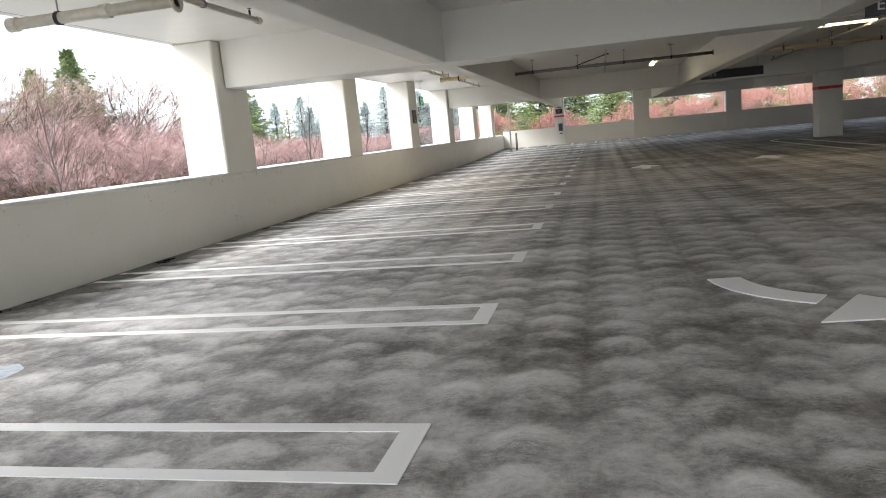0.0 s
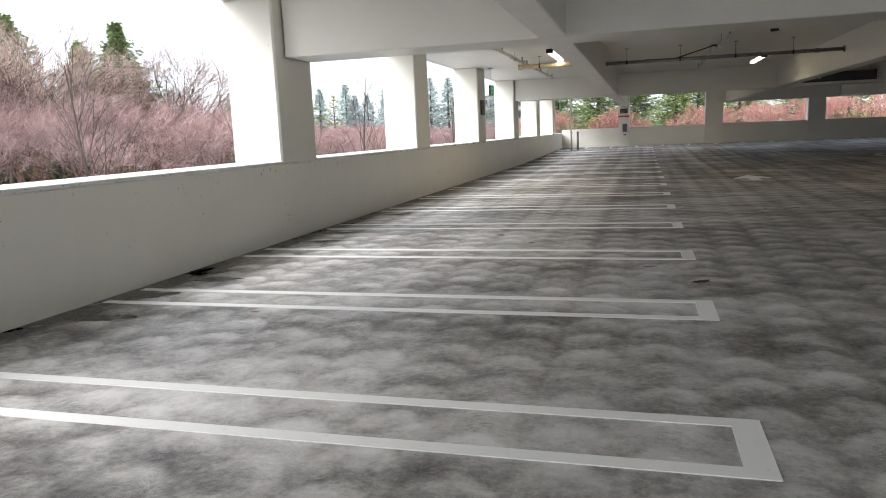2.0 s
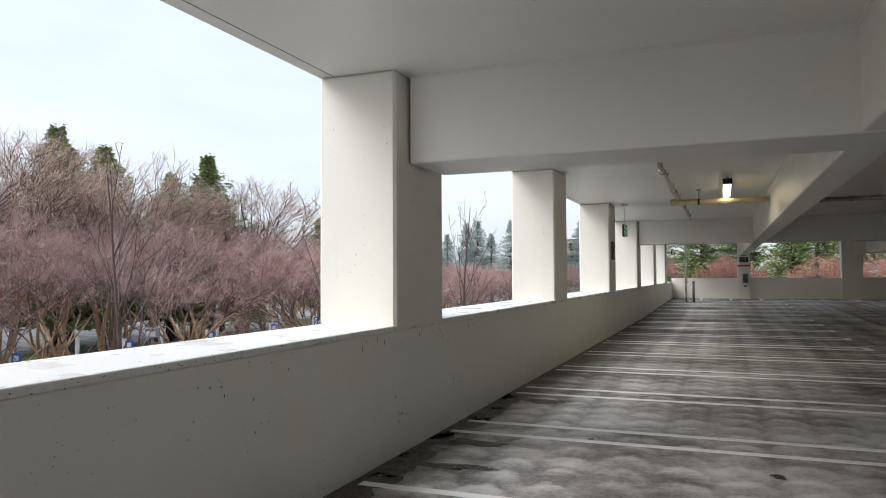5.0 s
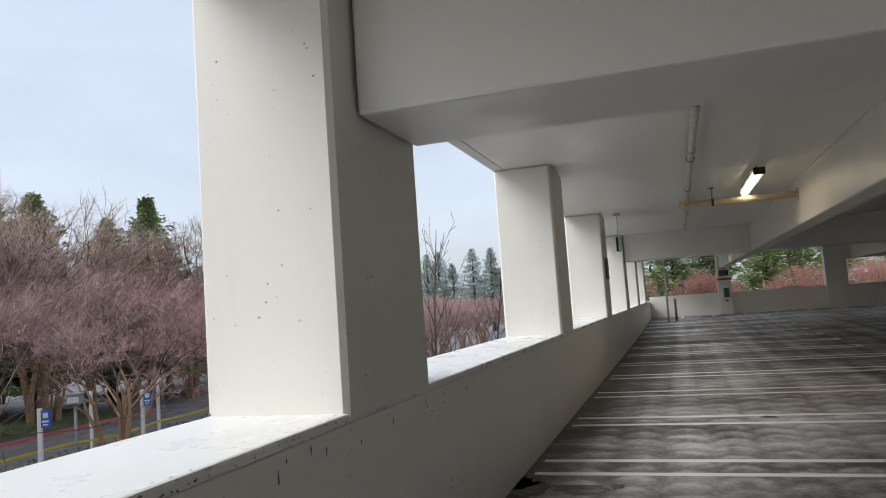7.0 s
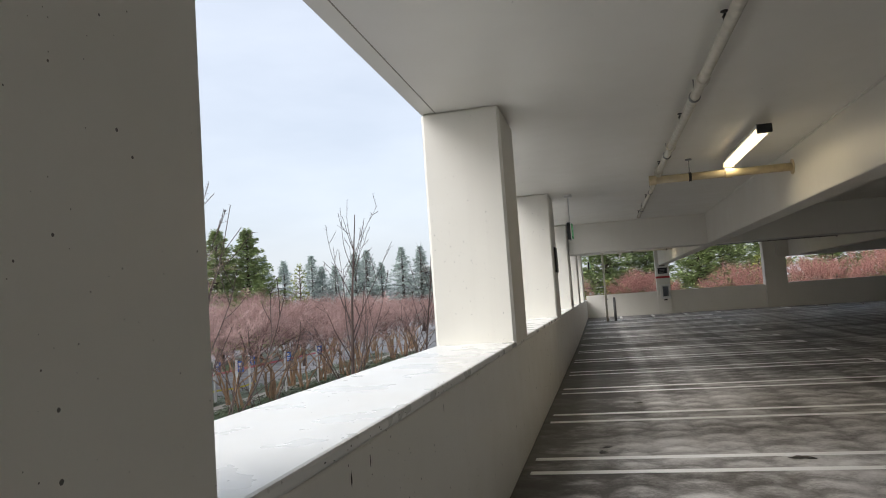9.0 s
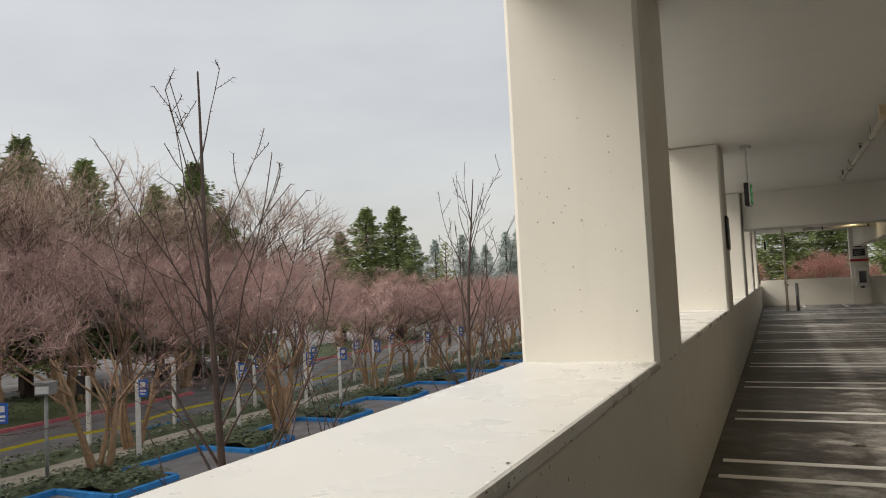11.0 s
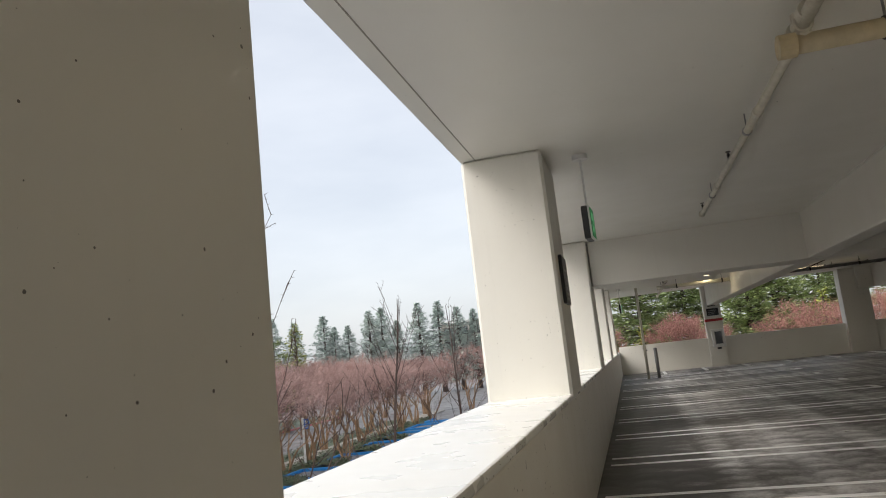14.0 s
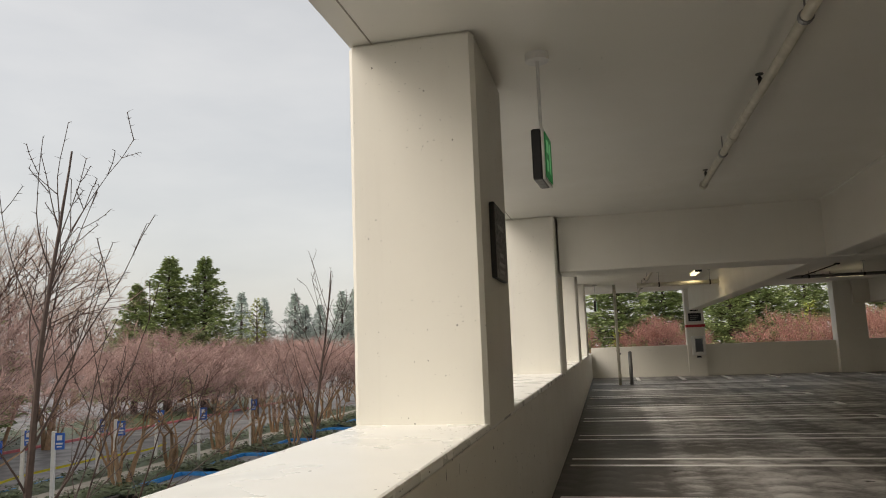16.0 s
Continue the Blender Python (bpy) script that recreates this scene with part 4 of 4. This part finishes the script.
CRAPE = [vase_tree(40 + s, (1.6, 1.1, 0.9, 0.75, 0.6, 0.45), 5, 2, 10, 0.066, 0.52, 0.05, 0.42, 0.0046, TIMBER, TWIG, "crape_tree", "bare crape myrtle with tan stems and red-brown twigs") for s in range(4)]
TALL = [vase_tree(60 + s, (2.4, 1.6, 1.3, 1.0, 0.8), 4, 3, 4, 0.11, 0.62, 0.06, 0.6, 0.0065, TIMBER, TWIG_TAN, "bare_tree", "tall bare deciduous tree with grey-tan twigs") for s in range(3)]
BUSH = [vase_tree(70 + s, (1.3, 1.0, 0.8, 0.7, 0.55, 0.42), 7, 2, 7, 0.05, 0.42, 0.06, 0.4, 0.0065, TIMBER, TWIG_RED, "red_bush", "dense rounded bush of bare red twigs") for s in range(3)]
YOUNG = [leader_tree(84 + s) for s in range(3)]
FIR = [conifer(5 + s, 14, 4.0, 40, 8, 48, 0.12, NEEDLES, "conifer", "tall dark green conifer") for s in range(3)]
FAR_FIR = [conifer(15 + s, 14, 2.6, 40, 7, 20, 0.1, NEEDLES_HAZED, "far_conifer", "slender distant conifer with haze painted into its grey-green needles") for s in range(2)]
GREEN = [conifer(25, 9, 2.2, 16, 5, 9, -0.35, LEAF_BRIGHT, "leafy_tree", "yellow-green leafy tree among bare trees", 0.3)]

rnd = random.Random(11)
# rows of crape myrtles along the footpath
for i in range(24):
    y = -8.6 + 3.85 * i
    if i % 2 == 0 or y > 44:
        plant(CRAPE[i % 4], -23.5 + rnd.uniform(-0.2, 0.2), y + rnd.uniform(-0.4, 0.4), rnd.uniform(6.9, 8.2) if y < 44 else rnd.uniform(5.7, 6.5), rnd.uniform(0, 360), rnd.uniform(1.25, 1.45))
for i in range(13):
    y = -6 + 7.7 * i
    plant(CRAPE[(i + 1) % 4], -25.6 + rnd.uniform(-0.2, 0.2), y + rnd.uniform(-0.4, 0.4), rnd.uniform(7.0, 8.0) if y < 44 else 6.0, rnd.uniform(0, 360), 1.35)
for y, h in ((14.0, 6.4), (35.2, 6.6), (56.4, 5.4)):
    plant(CRAPE[int(y) % 4], -21.5, y, h, 11 * y, 1.25)
for i in range(16):
    y = -4 + 5.6 * i
    plant(CRAPE[(i + 1) % 4], -38.5 + rnd.uniform(-1, 1), y + rnd.uniform(-1, 1), rnd.uniform(8.0, 9.8) if y < 48 else 6.2, rnd.uniform(0, 360), 1.25)
for i in range(11):
    y = -6 + 11.0 * i
    plant(CRAPE[(i + 3) % 4], -52 + rnd.uniform(-2, 2), y + rnd.uniform(-1, 1), rnd.uniform(8.5, 10.5) if y < 60 else 6.4, rnd.uniform(0, 360), 1.4)
for i in range(18):
    y = -3 + 3.5 * i
    plant(TALL[i % 3], -37.6 + rnd.uniform(-1.8, 1.8), y + rnd.uniform(-0.8, 0.8), rnd.uniform(9.8, 14.0), rnd.uniform(0, 360), rnd.uniform(0.9, 1.2))
for i in range(22):
    plant(CRAPE[i % 4], -66 + rnd.uniform(-3, 3), -14 + 5.2 * i, rnd.uniform(8, 10) if i < 13 else 6.2, rnd.uniform(0, 360), 1.9)
# across the north-west
for i in range(11):
    plant(CRAPE[i % 4], -47 + 4.2 * i + rnd.uniform(-0.5, 0.5), 88 + rnd.uniform(-4, 4), rnd.uniform(6, 7.4), rnd.uniform(0, 360), 1.3)
# beyond the deck's end: rounded red bushes before evergreens
for i in range(9):
    plant(BUSH[i % 3], -7.6 + 5.0 * i + rnd.uniform(-0.7, 0.7), 58.2 + rnd.uniform(-0.7, 0.7), rnd.uniform(6.5, 7.5), rnd.uniform(0, 360), rnd.uniform(0.92, 1.08))
for i in range(4):
    plant(GREEN[0], -5.2 + 10.0 * i + rnd.uniform(-1, 1), 61.5 + rnd.uniform(-0.6, 0.6), rnd.uniform(5.4, 6.8), rnd.uniform(0, 360), 1.3)
for i in range(15):
    plant(FIR[i % 3], -8.6 + 3.3 * i + rnd.uniform(-1, 1), 67 + rnd.uniform(-2.0, 5), rnd.uniform(8.2, 10.8), rnd.uniform(0, 360), 1.8)
# young trees close to the deck
for k, (y, h) in enumerate(((13.9, 6.8), (20.55, 7.6), (27.3, 7.6), (33.8, 6.9), (40.5, 6.9))):
    plant(YOUNG[k % 3], -10.75, y, h, 70 * k, 1.25)
# conifers over the bare crowns
for x, y, h in ((-48.0, 44, 15.9), (-49.9, 50, 15.6), (-43, 50, 13.0), (-39.5, 50, 14.1), (-43, 56, 12), (-50, 30, 14), (-49, 20, 14.5), (-43.5, 41, 13.6)):
    plant(FIR[int(x) % 3], x, y, h, rnd.uniform(0, 360), 1.5)
for x, y, h in ((-40.8, 79.6, 13.9), (-43.4, 78.0, 13.9), (-46, 77, 11.5)):
    plant(FIR[int(x) % 3], x, y, h, rnd.uniform(0, 360), 1.6)
plant(GREEN[0], -32.0, 72.6, 9.4, 20)
for k, az in enumerate((24.2, 23.4, 22.3, 20.6, 19.6, 18.4, 16.6, 15.0, 13.5, 12.2, 10.5, 26.5, 28.2)):
    a = radians(az)
    plant(FAR_FIR[k % 2], -5.3 - 120 * math.sin(a), 19.3 + 120 * math.cos(a), rnd.uniform(12.6, 15.5), rnd.uniform(0, 360), 1.75)
for src in CRAPE + TALL + BUSH + YOUNG + FIR + FAR_FIR + GREEN:
    for o in (*src[0].children_recursive, src[0]):
        bpy.data.objects.remove(o)

# a glass office block far off between the columns
block = thing("office_block", (-44, 224, GROUND), "pale distant office block with glass bands", "building")
boxpart("wall", (-14, 14, -6, 6, 0, 15.5), WALKWAY, block)
boxpart("roof", (-14.4, 14.4, -6.4, 6.4, 15.5, 16.1), WHITE, block)
for k in range(4):
    for j in range(7):
        boxpart("window", (-13.2 + 3.85 * j, -10.0 + 3.85 * j, -6.08, -5.95, 1.2 + 3.6 * k, 3.5 + 3.6 * k), GREY_DARK, block)
